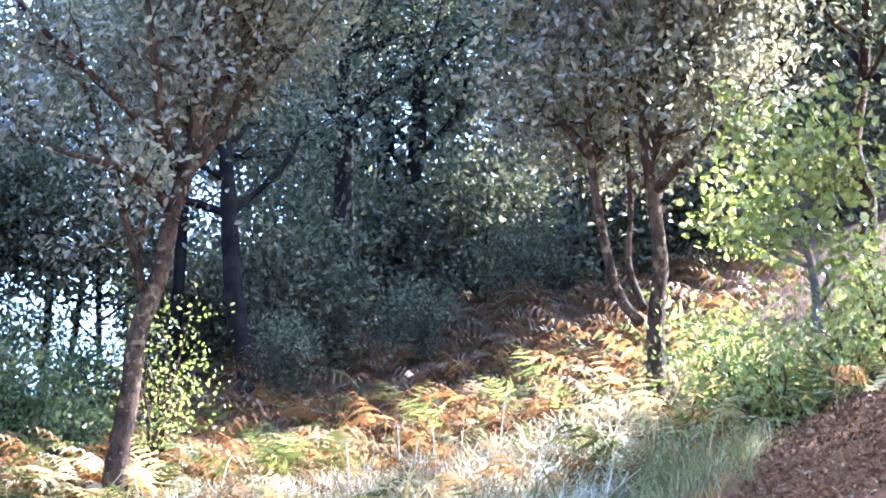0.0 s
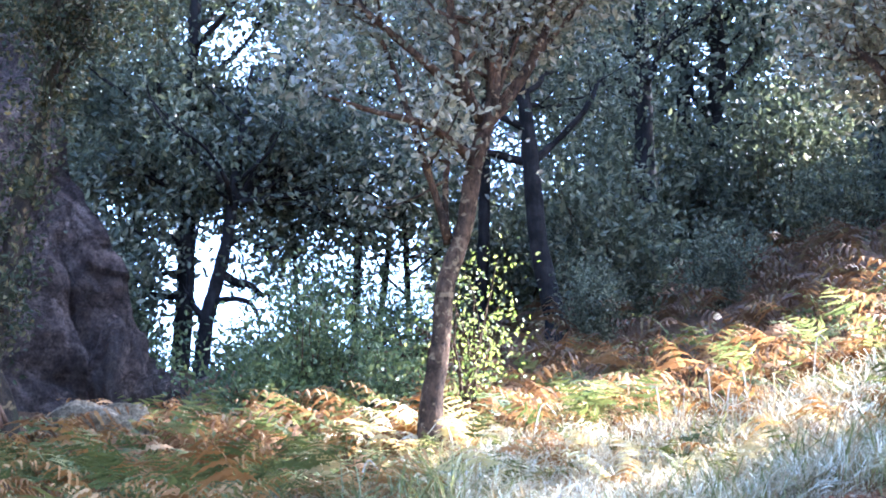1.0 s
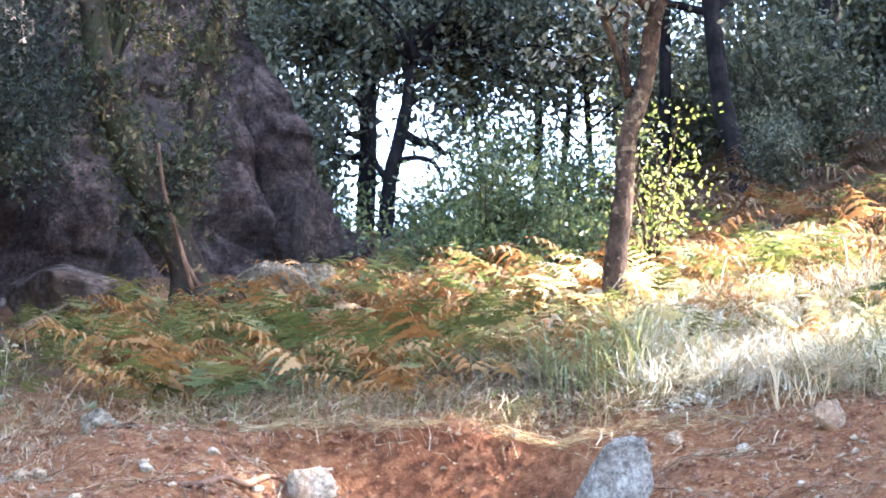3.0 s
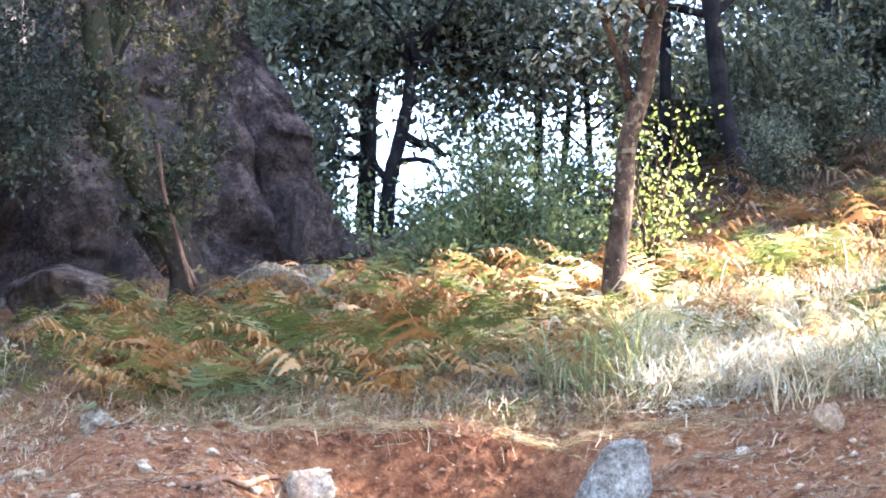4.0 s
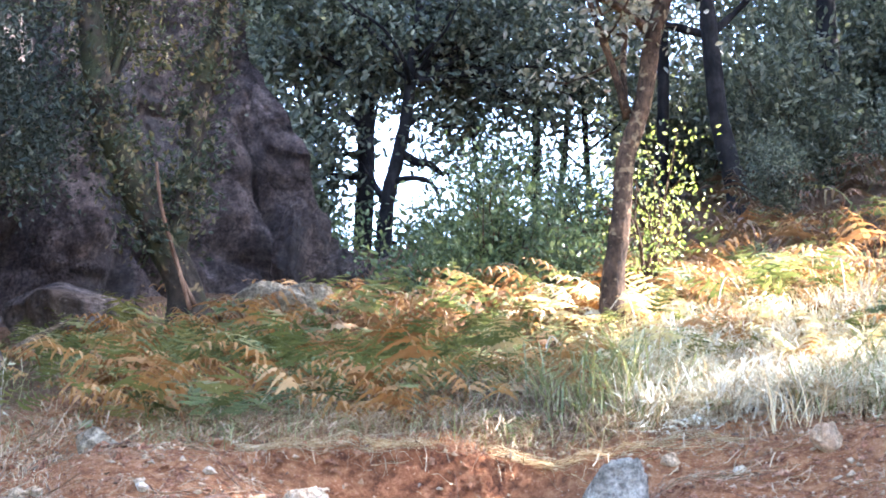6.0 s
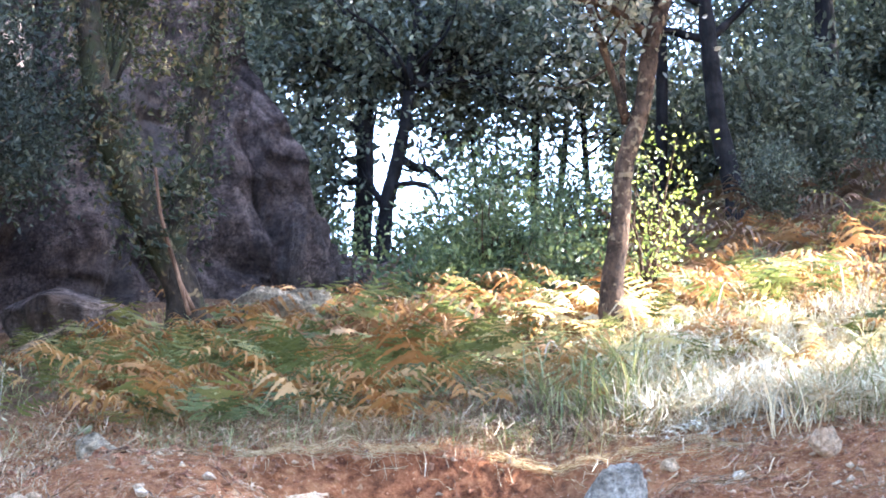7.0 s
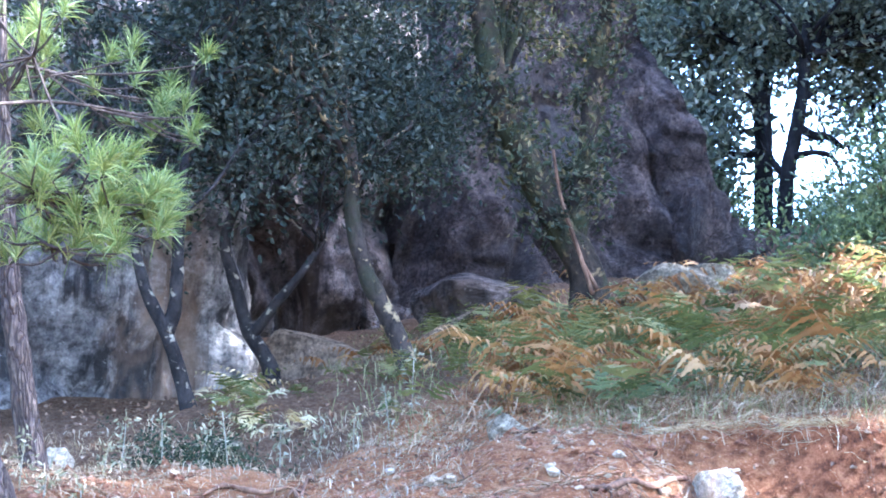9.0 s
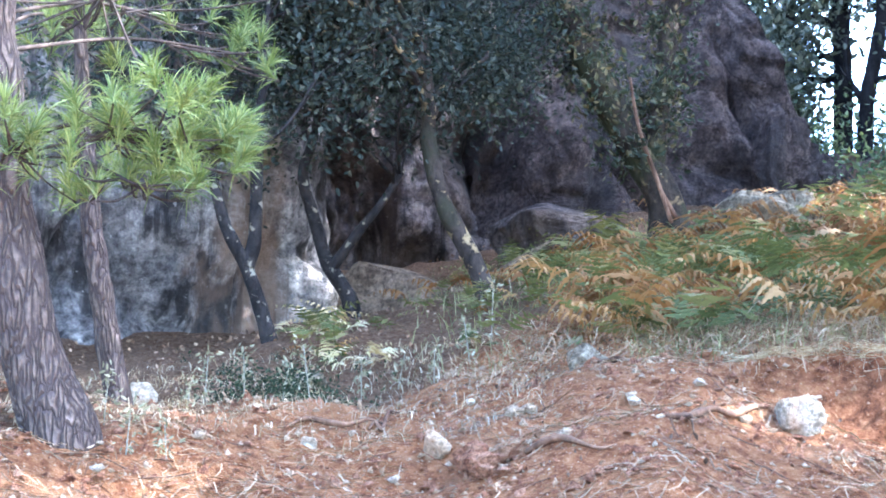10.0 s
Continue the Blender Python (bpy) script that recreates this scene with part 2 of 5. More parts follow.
M["recess"] = rock_material("shade_toned_recess_rock", (0.05, 0.04, 0.036), (0.11, 0.09, 0.08), (0.22, 0.18, 0.155), True, (0.12, 0.085, 0.06), 3.0, True)
M["lichen_rock"] = rock_material("lichen_grey_rock", (0.08, 0.06, 0.04), (0.2, 0.16, 0.105), (0.36, 0.3, 0.205), False, None, 6.0)
M["tan_rock"] = rock_material("tan_rock", (0.11, 0.075, 0.048), (0.21, 0.15, 0.098), (0.29, 0.21, 0.145), False, None, 4.0)
M["grey_rock"] = rock_material("grey_limestone", (0.16, 0.14, 0.105), (0.31, 0.28, 0.22), (0.47, 0.43, 0.35), False, None, 7.0)
M["pale_rock"] = rock_material("pale_limestone", (0.3, 0.19, 0.1), (0.5, 0.36, 0.22), (0.64, 0.51, 0.34), False, (0.42, 0.21, 0.1), 9.0)
M["white_rock"] = rock_material("white_limestone", (0.4, 0.28, 0.16), (0.62, 0.52, 0.37), (0.74, 0.65, 0.5), False, (0.46, 0.22, 0.09), 9.0)
M["clod"] = rock_material("red_clod", (0.15, 0.06, 0.03), (0.32, 0.145, 0.075), (0.46, 0.26, 0.15), False, None, 12.0)
M["straw_stalk"] = bark_material("dry_stalk", (0.42, 0.34, 0.22), (0.66, 0.58, 0.43), 20)
M["grey_stalk"] = bark_material("grey_stalk", (0.2, 0.19, 0.13), (0.36, 0.33, 0.24), 20)
M["pine_twig"] = bark_material("pine_twig", (0.035, 0.026, 0.02), (0.1, 0.075, 0.058), 20)
M["wood"] = bark_material("dry_root_wood", (0.07, 0.036, 0.02), (0.25, 0.145, 0.085), 14)


# ---- building helpers ----
def mesh_ob(name, verts, faces, material, parent=None, label="", smooth=False):
    me = bpy.data.meshes.new(name)
    me.from_pydata(np.asarray(verts).tolist(), [], [tuple(f) for f in np.asarray(faces).tolist()] if isinstance(faces, np.ndarray) else faces)
    me.materials.append(material)
    if smooth:
        me.polygons.foreach_set("use_smooth", [True] * len(me.polygons))
    ob = new(name, me)
    if parent:
        ob.parent = parent
    if label:
        tagged(ob, label)
    return ob


def soft_plus(v, k=2.0):
    return np.logaddexp(0, np.asarray(v) / k) * k


def ground_z(x, y):
    """Height of the hillside: a flat track round the camera, a cut bank, then a slope that climbs to the right."""
    x, y = np.asarray(x, float), np.asarray(y, float)
    d = np.hypot(x, y)
    true = np.degrees(np.arctan2(-x, y))
    u = np.clip(true, -13, 50)
    window = np.clip((75 - np.abs(true - 12)) / 35, 0, 1)  # the bank ends to both sides of the track
    lip_z = 2.84 - 0.02 * soft_plus(u - 14) + 0.078 * soft_plus(1.5 - u) + 0.22 * np.exp(-(((u - 22.5) / 4) ** 2))
    lip_d = 10.6 - 0.11 * soft_plus(u - 27)
    rise = 0.372 - 0.0036 * np.clip(u + 6, -8, 60)
    far = d - soft_plus(d - (25 + 2.2 * soft_plus(6 - u, 1.5)), 1.5) * 1.1
    up = lip_z + rise * (far - lip_d)
    drop = np.clip(lip_d - d, 0, None)
    edge = 0.42 * np.clip(drop / 0.2, 0, 1) * np.clip(1.3 - np.abs(u - 13.5) / 5, 0, 1)
    down = lip_z - edge - (0.4 - 0.16 * np.clip(edge / 0.42, 0, 1)) * drop
    z = np.where(d > lip_d, up, down)
    return soft_plus(z - 0.12, 0.12) * np.clip((d - 2.5) / 2, 0, 1) * window * window * (3 - 2 * window)


def ground_at(az, d, lift=0.0):
    a = radians(az)
    x, y = -d * math.sin(a), d * math.cos(a)
    return Vector((x, y, rough_z(x, y) + lift))


def rough_z(x, y):
    """The ground with its lumps, as built."""
    p = Vector((x, y, 0))
    lump = 0.16 * noise.noise(p * 0.55) + 0.07 * noise.noise(p * 1.7) + 0.045 * noise.noise(p * 4.3) + 0.03 * abs(noise.noise(p * 7.7 + Vector((5, 1, 0)))) + 0.016 * noise.noise(p * 12)
    d = math.hypot(x, y)
    return float(ground_z(x, y)) + lump * min(1, max(0, (d - 5) / 3))


def P(az, el, d):
    """The point in the direction az (left), el (up) from the eye, d metres off over the ground."""
    a = radians(az)
    return Vector((-d * math.sin(a), d * math.cos(a), EYE + d * math.tan(radians(el))))


def spline(points, radii, steps=6):
    """A smooth line through the points, with the radius at each."""
    pts = [2 * points[0] - points[1], *points, 2 * points[-1] - points[-2]]
    out, rad = [], []
    for k in range(1, len(pts) - 2):
        for s in range(steps):
            f = s / steps
            a, b, c, d = pts[k - 1 : k + 3]
            out.append(0.5 * ((2 * b) + (c - a) * f + (2 * a - 5 * b + 4 * c - d) * f * f + (3 * b - a - 3 * c + d) * f ** 3))
            rad.append(radii[k - 1] * (1 - f) + radii[k] * f)
    return out + [points[-1]], rad + [radii[-1]]


def tube(points, radii, sides=10, steps=6, rough=0.17, seed=0):
    """A tapered, slightly knobbly limb."""
    line, rad = spline(points, radii, steps) if steps > 1 else (points, radii)
    verts, faces = [], []
    ref = Vector((1, 0.3, 0.1)).normalized()
    for k, (p, r) in enumerate(zip(line, rad)):
        way = (line[min(k + 1, len(line) - 1)] - line[max(k - 1, 0)]).normalized()
        side = (ref - way * ref.dot(way)).normalized()
        other = way.cross(side)
        for s in range(sides):
            a = 2 * math.pi * s / sides
            o = side * math.cos(a) + other * math.sin(a)
            q = r * (1 + rough * noise.noise((p + o * r) * (2.2 / max(r * 6, 0.3)) + Vector((seed, 0, 0))) * 2)
            verts.append(p + o * q)
    n = len(line)
    for k in range(n - 1):
        for s in range(sides):
            t = (s + 1) % sides
            faces.append((k * sides + s, k * sides + t, (k + 1) * sides + t, (k + 1) * sides + s))
    faces.append(tuple(range(sides))[::-1])
    faces.append(tuple((n - 1) * sides + s for s in range(sides)))
    return verts, faces


def joined(pieces):
    verts, faces = [], []
    for v, f in pieces:
        k = len(verts)
        verts += [tuple(p) for p in v]
        faces += [tuple(i + k for i in face) for face in f]
    return verts, faces


def leaves(rng, centres, per, spread, size, wide=0.5, up=0.35, droop=0.0):
    """Many small folded leaves in clumps round the centres. Vertices and quads, two to a leaf."""
    c = np.repeat(np.asarray(centres, float), per, axis=0)
    n = len(c)
    p = c + rng.normal(0, 1, (n, 3)) * spread
    way = rng.normal(0, 1, (n, 3)) + (p - c) / np.maximum(spread, 1e-3) * 0.5
    way[:, 2] += up - droop
    way /= np.linalg.norm(way, axis=1)[:, None]
    other = np.cross(way, rng.normal(0, 1, (n, 3)))
    other /= np.linalg.norm(other, axis=1)[:, None] + 1e-9
    nor = np.cross(way, other)
    s = (size * rng.uniform(0.65, 1.35, n))[:, None]
    w = s * wide * 0.5
    fold = nor * w * 0.45
    v = np.stack([p, p + way * s * 0.3 + other * w + fold, p + way * s * 0.68 + other * w * 0.85 + fold, p + way * s,
                  p + way * s * 0.68 - other * w * 0.85 + fold, p + way * s * 0.3 - other * w + fold], 1).reshape(-1, 3)
    k = np.arange(n)[:, None] * 6
    f = np.concatenate([k + [0, 1, 2, 3], k + [0, 3, 4, 5]], 0)
    return v, f


def grow(rng, start, way, length, radius, bend=0.35, lift=0.25, segs=4):
    """A wandering limb: points and radii."""
    pts, rad, w = [start.copy()], [radius], way.normalized()
    for k in range(segs):
        w = (w + Vector(rng.normal(0, bend, 3)) + Vector((0, 0, lift))).normalized() if k else w
        pts.append(pts[-1] + w * (length / segs))
        rad.append(radius * (1 - 0.8 * (k + 1) / segs))
    return pts, rad


def tree(name, stems, material, leaf, label, seed, limbs=7, limb_len=(1.0, 1.9), per=26, spread=0.17, size=0.06,
         from_part=0.45, twigs=4, wide=0.5, own_limbs=(), group="", outward=0.9, category="tree", crown_label="", at=None, extra=(), bare=0.0, twig_len=(0.4, 0.85), lift=0.25, bare_first=0):
    """A tree: stems given as lines, limbs and twigs grown from their upper parts, leaf clumps along the twigs."""
    rng = np.random.default_rng(seed)
    base = at if at is not None else stems[0][0][0]
    root = tagged(new(name), label, category, group)
    root.location = base
    centres = list(extra)
    twig_pieces = []
    grown = []
    for s, (pts, rad) in enumerate(stems):
        v, f = tube([p - base for p in pts], rad, 14, 9, 0.08, seed + s)
        mesh_ob("trunk" if s == 0 else "stem", v, f, material, root, smooth=True)
        line, lr = spline(pts, rad, 6)
        n = len(line)
        for k in range(limbs):
            i = int(n * (from_part + (1 - from_part) * (k + rng.uniform(0, 0.9)) / limbs))
            i = min(i, n - 2)
            a = rng.uniform(0, 2 * math.pi)
            way = Vector((math.cos(a) * outward, math.sin(a) * outward, rng.uniform(0.25, 1.0)))
            grown += [grow(rng, line[i], way, rng.uniform(*limb_len), lr[i] * 0.55, lift=lift)]
    for s, (pts, rad) in enumerate([*own_limbs, *grown]):
        v, f = tube([p - base for p in pts], rad, 7, 4, seed=seed + 31 + s)
        mesh_ob("branch", v, f, material, root, smooth=True)
        line, lr = spline(pts, rad, 4)
        gaps = 0.72 if s < bare_first else bare
        for k in range(twigs):
            i = int(len(line) * rng.uniform(0.35, 1.0))
            i = min(i, len(line) - 1)
            way = Vector(rng.normal(0, 1, 3)) * 0.8 + (line[-1] - line[0]).normalized() * 0.6 + Vector((0, 0, 0.3))
            tp, tr = grow(rng, line[i], way, rng.uniform(*twig_len), min(0.02, max(0.006, lr[i] * 0.5)), segs=3)
            twig_pieces.append(tube([p - base for p in tp], tr, 4, 1))
            if rng.uniform() > gaps:
                centres += tp[1:] + [(tp[1] + tp[2]) / 2 + Vector(rng.normal(0, 0.12, 3))]
        if rng.uniform() > gaps:
            centres += pts[2:]
    v, f = joined(twig_pieces)
    tagged(mesh_ob("twig", v, f, material, root), kind="stuff")
    v, f = leaves(rng, [c - base for c in centres], per, spread, size, wide)
    tagged(mesh_ob("crown", v, f, leaf, root, crown_label), kind="stuff")
    return root


def shrub(name, base, leaf, label, seed, wide=0.8, high=1.0, stems=9, per=40, size=0.05, spread=0.12, group="", material=None, lean=(0, 0)):
    rng = np.random.default_rng(seed)
    root = tagged(new(name), label, "shrub", group)
    root.location = base
    centres = []
    for k in range(stems):
        a, r = rng.uniform(0, 2 * math.pi), rng.uniform(0.15, 1) * wide
        way = Vector((math.cos(a) * r + lean[0], math.sin(a) * r + lean[1], high * rng.uniform(0.6, 1.0)))
        pts, rad = grow(rng, Vector((0, 0, -0.05)), way, way.length, 0.018, 0.25, 0.1, 5)
        v, f = tube(pts, rad, 5, 1)
        mesh_ob("stem", v, f, material or M["oak_bark"], root)
        for p in pts[1:]:
            centres += [p, p + Vector(rng.normal(0, 0.14, 3)), p + Vector(rng.normal(0, 0.2, 3))]
    v, f = leaves(rng, centres, per, spread, size)
    tagged(mesh_ob("foliage", v, f, leaf, root), kind="stuff")
    return root


def stone(name, base, size, material, label, seed, sink=0.25, rough=0.12, detail=2, category="rock", group="", turn=0.0):
    """A broken stone: the hull of a few scattered corners, its edges worn and its faces pitted."""
    rng = np.random.default_rng(900 + seed)
    bm = bmesh.new()
    for _ in range(15):
        v = Vector(rng.normal(0, 1, 3)).normalized() * rng.uniform(0.85, 1.12)
        bm.verts.new(v)
    hull = bmesh.ops.convex_hull(bm, input=bm.verts)
    bmesh.ops.delete(bm, geom=list({v for v in hull["geom_interior"] if isinstance(v, bmesh.types.BMVert)}), context="VERTS")
    bmesh.ops.bevel(bm, geom=bm.edges[:], offset=0.09, segments=1, affect="EDGES")
    bmesh.ops.triangulate(bm, faces=bm.faces[:])
    bmesh.ops.subdivide_edges(bm, edges=bm.edges[:], cuts=detail, use_grid_fill=True)
    off = Vector((seed * 3.7, seed * 1.3, seed))
    for v in bm.verts:
        p = v.co.copy()
        k = 1 + rough * (noise.noise(p * 1.7 + off) + 0.7 * noise.noise(p * 4.3 + off) + 0.4 * noise.noise(p * 9 + off))
        v.co = Vector((p.x * size[0], p.y * size[1], p.z * size[2])) * k
    me = bpy.data.meshes.new(name)
    bm.to_mesh(me)
    bm.free()
    me.materials.append(material)
    ob = tagged(new(name, me), label, category, group)
    ob.matrix_world = pose(*(Vector(base) + Vector((0, 0, size[2] * (1 - 2 * sink)))), 0, 0, turn)
    return ob


# ---- the ground: one sheet from the track up the hillside to the horizon ----
def build_ground():
    rings = [0.0, 2, 4, 5.5, 6.5, 7.2]
    while rings[-1] < 17:
        rings.append(rings[-1] + 0.055)
    while rings[-1] < 34:
        rings.append(rings[-1] * 1.018)
    while rings[-1] < 3000:
        rings.append(rings[-1] * 1.25)
    az = [-180 + 7 * k for k in range(23)] + [-19 + 0.3 * k for k in range(214)] + [46 + 7 * k for k in range(20)]
    n, verts, faces, shade, lip_mask = len(az), [], [], [], []
    for d in rings:
        for u in az:
            a = radians(u)
            x, y = -d * math.sin(a), d * math.cos(a)
            z = rough_z(x, y) if d < 200 else 0.0
            verts.append((x, y, z))
            edge = 10.9 - 0.1 * max(0, u - 27) + 0.5 * noise.noise(Vector((x, y, 3)) * 0.9) + 0.35 * noise.noise(Vector((x, y, 9)) * 3)
            bare = 1.0 * math.exp(-((u - 24.5) / 4.2) ** 2)
            lip_mask.append(max(0, 1.2 - abs(u - 13.5) / 5) * min(1, max(0, (10.75 - d) / 0.1)) * min(1, max(0, (d - 9.6) / 0.5)))
            shade.append(min(1, max(0, (d - edge - bare) / 0.5)))
    for k in range(len(rings) - 1):
        for s in range(n):
            t = (s + 1) % n
            faces.append((k * n + s, (k + 1) * n + s, (k + 1) * n + t, k * n + t)[::-1])
    ob = mesh_ob("ground", verts, faces, M["ground"], smooth=True)
    at = ob.data.attributes.new("litter", "FLOAT", "POINT")
    at.data.foreach_set("value", shade)
    at = ob.data.attributes.new("under_lip", "FLOAT", "POINT")
    at.data.foreach_set("value", [min(1.0, v) for v in lip_mask])
    return tagged(ob, "red earth bank and hillside under brown leaf litter", "ground", kind="structure")


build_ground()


# ---- rock outcrop ----
def outcrop(name, az0, d0, az1, d1, high, material, label, seed, lean=0.1, thick=2.5, bulge=0.8, slope_from=1.0):
    """A crag standing on the slope between two directions: front face, rounded top and back."""
    a, b = ground_at(az0, d0), ground_at(az1, d1)
    along = b - a
    back = Vector((-along.y, along.x, 0)).normalized()
    if back.y < 0:
        back = -back
    nu, nv, verts, faces = 150, 130, [], []
    off = Vector((seed * 5.1, seed * 2.3, 0))
    for j in range(nv + 1):
        for i in range(nu + 1):
            s, t = i / nu, j / nv
            foot = a + along * s
            ends = min(1, 6.0 * min(s, 1 - s) + 0.12) ** 0.5
            h = high * ends * (0.85 + 0.35 * noise.noise(Vector((s * 3, 0, 0)) + off))
            if s > slope_from:
                h *= 1 - 0.94 * ((s - slope_from) / (1 - slope_from)) ** 0.8
            if t < 0.7:
                q, deep = t / 0.7, 0.0
            else:
                q, deep = 1.0, (t - 0.7) / 0.3
            p = foot + Vector((0, 0, -0.6 + (h + 0.6) * q)) + back * (lean * h * q + thick * deep)
            p += Vector((0, 0, 0.35 * h * math.sin(deep * math.pi) - h * 0.9 * deep ** 3))
            n = p * 0.55 + off
            push = bulge * noise.noise(n) + 0.42 * bulge * noise.noise(n * 2.3) + 0.2 * bulge * noise.noise(n * 5) + 0.11 * bulge * noise.noise(n * 12) + 0.07 * bulge * abs(noise.noise(n * 23))
            crease = abs(noise.noise(Vector((p.x * 0.9, p.y * 0.9, p.z * 0.35)) + off))
            push -= 0.55 * bulge * max(0, 0.16 - crease) / 0.16
            for scale, deep_by, k in ((0.6, 0.12, 0), (1.4, 0.035, 7)):
                seam = abs(noise.noise(Vector((p.x * scale, p.y * scale, p.z * scale * 0.6 + k)) + off))
                push -= deep_by * max(0, 0.045 - seam) / 0.045
            block = noise.cell(Vector((p.x * 2.1 + 0.4 * p.z, p.y * 2.1, p.z * 1.7 + 0.5 * p.x)) + off)
            push += (0.05 + 0.2 * max(0, s - slope_from)) * bulge * 2.2 * (block - 0.5)
            push -= (1 - ends) * thick * 0.25
            verts.append(p - back * push)
    for j in range(nv):
        for i in range(nu):
            k = j * (nu + 1) + i
            faces.append((k, k + 1, k + nu + 2, k + nu + 1))
    return tagged(mesh_ob(name, verts, faces, material, smooth=True), label, "rock")


outcrop("rock_outcrop", 45, 13.6, 28.9, 15.6, 5.2, M["cliff"], "tall grey weathered crag with dark streaks and ochre stains", 1, 0.1, 3.0, 0.36)
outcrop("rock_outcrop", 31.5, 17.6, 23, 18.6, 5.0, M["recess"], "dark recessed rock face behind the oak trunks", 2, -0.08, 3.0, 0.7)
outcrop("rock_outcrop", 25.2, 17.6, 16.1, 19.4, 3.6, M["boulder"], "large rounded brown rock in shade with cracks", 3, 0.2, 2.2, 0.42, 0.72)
crag = scene.objects["rock_outcrop.002"]


# ---- the near trees ----
def trunk_line(d, *marks):
    """A trunk at distance d through (az, el) directions, from a foot sunk in the ground."""
    pts = [P(az, el, d) for az, el in marks]
    foot = ground_at(marks[0][0], d, -0.15)
    return [foot] + pts


def high_limbs(az, el, d, count, reach, seed, spread=1.0, toward=(0, 0)):
    """Limbs of the upper crown, from the top of a stem."""
    rng = np.random.default_rng(seed)
    out = []
    for k in range(count):
        a = 2 * math.pi * (k + rng.uniform(0, 0.7)) / count
        start = P(az, el + rng.uniform(-1.0, 7.0), d)
        out.append(grow(rng, start, Vector((math.cos(a) * spread + toward[0], math.sin(a) * spread + toward[1], rng.uniform(0.2, 1.1))), reach * rng.uniform(0.7, 1.2), 0.035, 0.3, 0.15, 5))
    return out


def spread_limbs(start, azs, els, d, count, seed, radius=0.03):
    """Limbs from one fork out to a spread of directions."""
    rng = np.random.default_rng(seed)
    out = []
    for _ in range(count):
        end = P(rng.uniform(*azs), rng.uniform(*els), d + rng.uniform(-0.6, 1.4))
        mid = start.lerp(end, 0.5) + Vector(rng.normal(0, 0.15, 3)) + Vector((0, 0, 0.25))
        out.append(([start.copy(), start.lerp(mid, 0.6), mid, mid.lerp(end, 0.5) + Vector(rng.normal(0, 0.06, 3)), end], [radius, radius * 0.8, radius * 0.6, radius * 0.4, radius * 0.2]))
    return out


def near_trees():
    # slender holm oak leaning over the bank
    d = 14.5
    stem = trunk_line(d, (9.0, 10.6), (8.75, 12.3), (8.55, 14.2), (8.05, 15.6), (7.75, 17.4), (7.35, 18.6), (7.1, 20.3), (7.0, 23.0), (6.8, 27.0), (6.9, 33.0))
    rad = [0.11, 0.085, 0.072, 0.068, 0.064, 0.062, 0.055, 0.045, 0.04, 0.03, 0.012]
    limb1 = ([P(7.6, 18.2, d), P(6.7, 19.3, d + 0.1), P(5.9, 20.5, d + 0.2), P(5.4, 22.2, d + 0.3), P(5.2, 24.4, d + 0.4)], [0.055, 0.048, 0.04, 0.028, 0.012])
    limb2 = ([P(7.55, 18.6, d), P(8.1, 19.6, d - 0.2), P(8.4, 21.4, d - 0.4), P(8.8, 23.5, d - 0.5)], [0.055, 0.045, 0.035, 0.015])
    limb3 = ([P(8.5, 15.3, d), P(8.9, 16.6, d - 0.1), P(9.4, 18.0, d - 0.2), P(10.2, 20.2, d - 0.3), P(11.2, 22.0, d - 0.5)], [0.035, 0.03, 0.026, 0.02, 0.01])
    limb4 = ([P(8.55, 15.2, d), P(8.6, 16.6, d + 0.1), P(8.55, 18.0, d + 0.2), P(9.0, 19.6, d + 0.3)], [0.03, 0.026, 0.02, 0.01])
    limb5 = ([P(7.9, 17.6, d), P(9.0, 18.4, d - 0.5), P(10.6, 18.8, d - 0.8), P(12.4, 19.3, d - 0.9)], [0.04, 0.03, 0.022, 0.01])
    limb6 = ([P(8.0, 19.2, d), P(10.0, 20.8, d - 0.4), P(12.0, 22.4, d - 0.5), P(13.4, 24.0, d - 0.4)], [0.04, 0.03, 0.022, 0.01])
    # its limbs high above the view are added to shade ferns and crag
    tree("holm_oak", [(stem, rad)], M["oak_bark"], M["oak_leaf"], "slender holm oak with brown trunk leaning over sunlit bracken", 11,
         limbs=9, limb_len=(0.9, 1.6), per=20, spread=0.12, size=0.064, from_part=0.66, twigs=7, own_limbs=[limb1, limb2, limb3, limb4, limb5, limb6] + high_limbs(6.9, 29, d, 18, 2.4, 3) + spread_limbs(P(7.3, 18.8, d), (3.2, 7.4), (20.5, 25.0), d + 0.3, 9, 41, 0.022) + spread_limbs(P(7.0, 23.0, d), (0.5, 13.8), (24.2, 31.0), d + 0.6, 30, 43) + spread_limbs(P(7.0, 23.0, d), (3.8, 7.6), (25.8, 29.2), d + 0.1, 10, 44), group="holm oaks on the slope")
    # holm oak with several stems from one foot
    d = 13.6
    s1 = trunk_line(d, (-6.0, 12.6), (-6.0, 14.2), (-6.2, 16.2), (-6.0, 18.2), (-5.9, 20.2), (-6.6, 22.6), (-6.8, 26.0), (-6.4, 33.0))
    s2 = [P(-5.6, 14.4, d), P(-5.0, 15.2, d), P(-4.6, 16.8, d), P(-4.3, 18.8, d), P(-4.2, 20.4, d), P(-4.0, 23.0, d)]
    s3 = [P(-5.7, 14.8, d + 0.1), P(-5.3, 16.0, d + 0.2), P(-5.4, 17.6, d + 0.3), P(-5.3, 19.8, d + 0.3), P(-5.0, 22.0, d + 0.3)]
    limb1 = ([P(-5.95, 18.9, d), P(-6.8, 20.6, d), P(-7.8, 21.7, d - 0.1), P(-8.5, 23.3, d)], [0.05, 0.04, 0.03, 0.012])
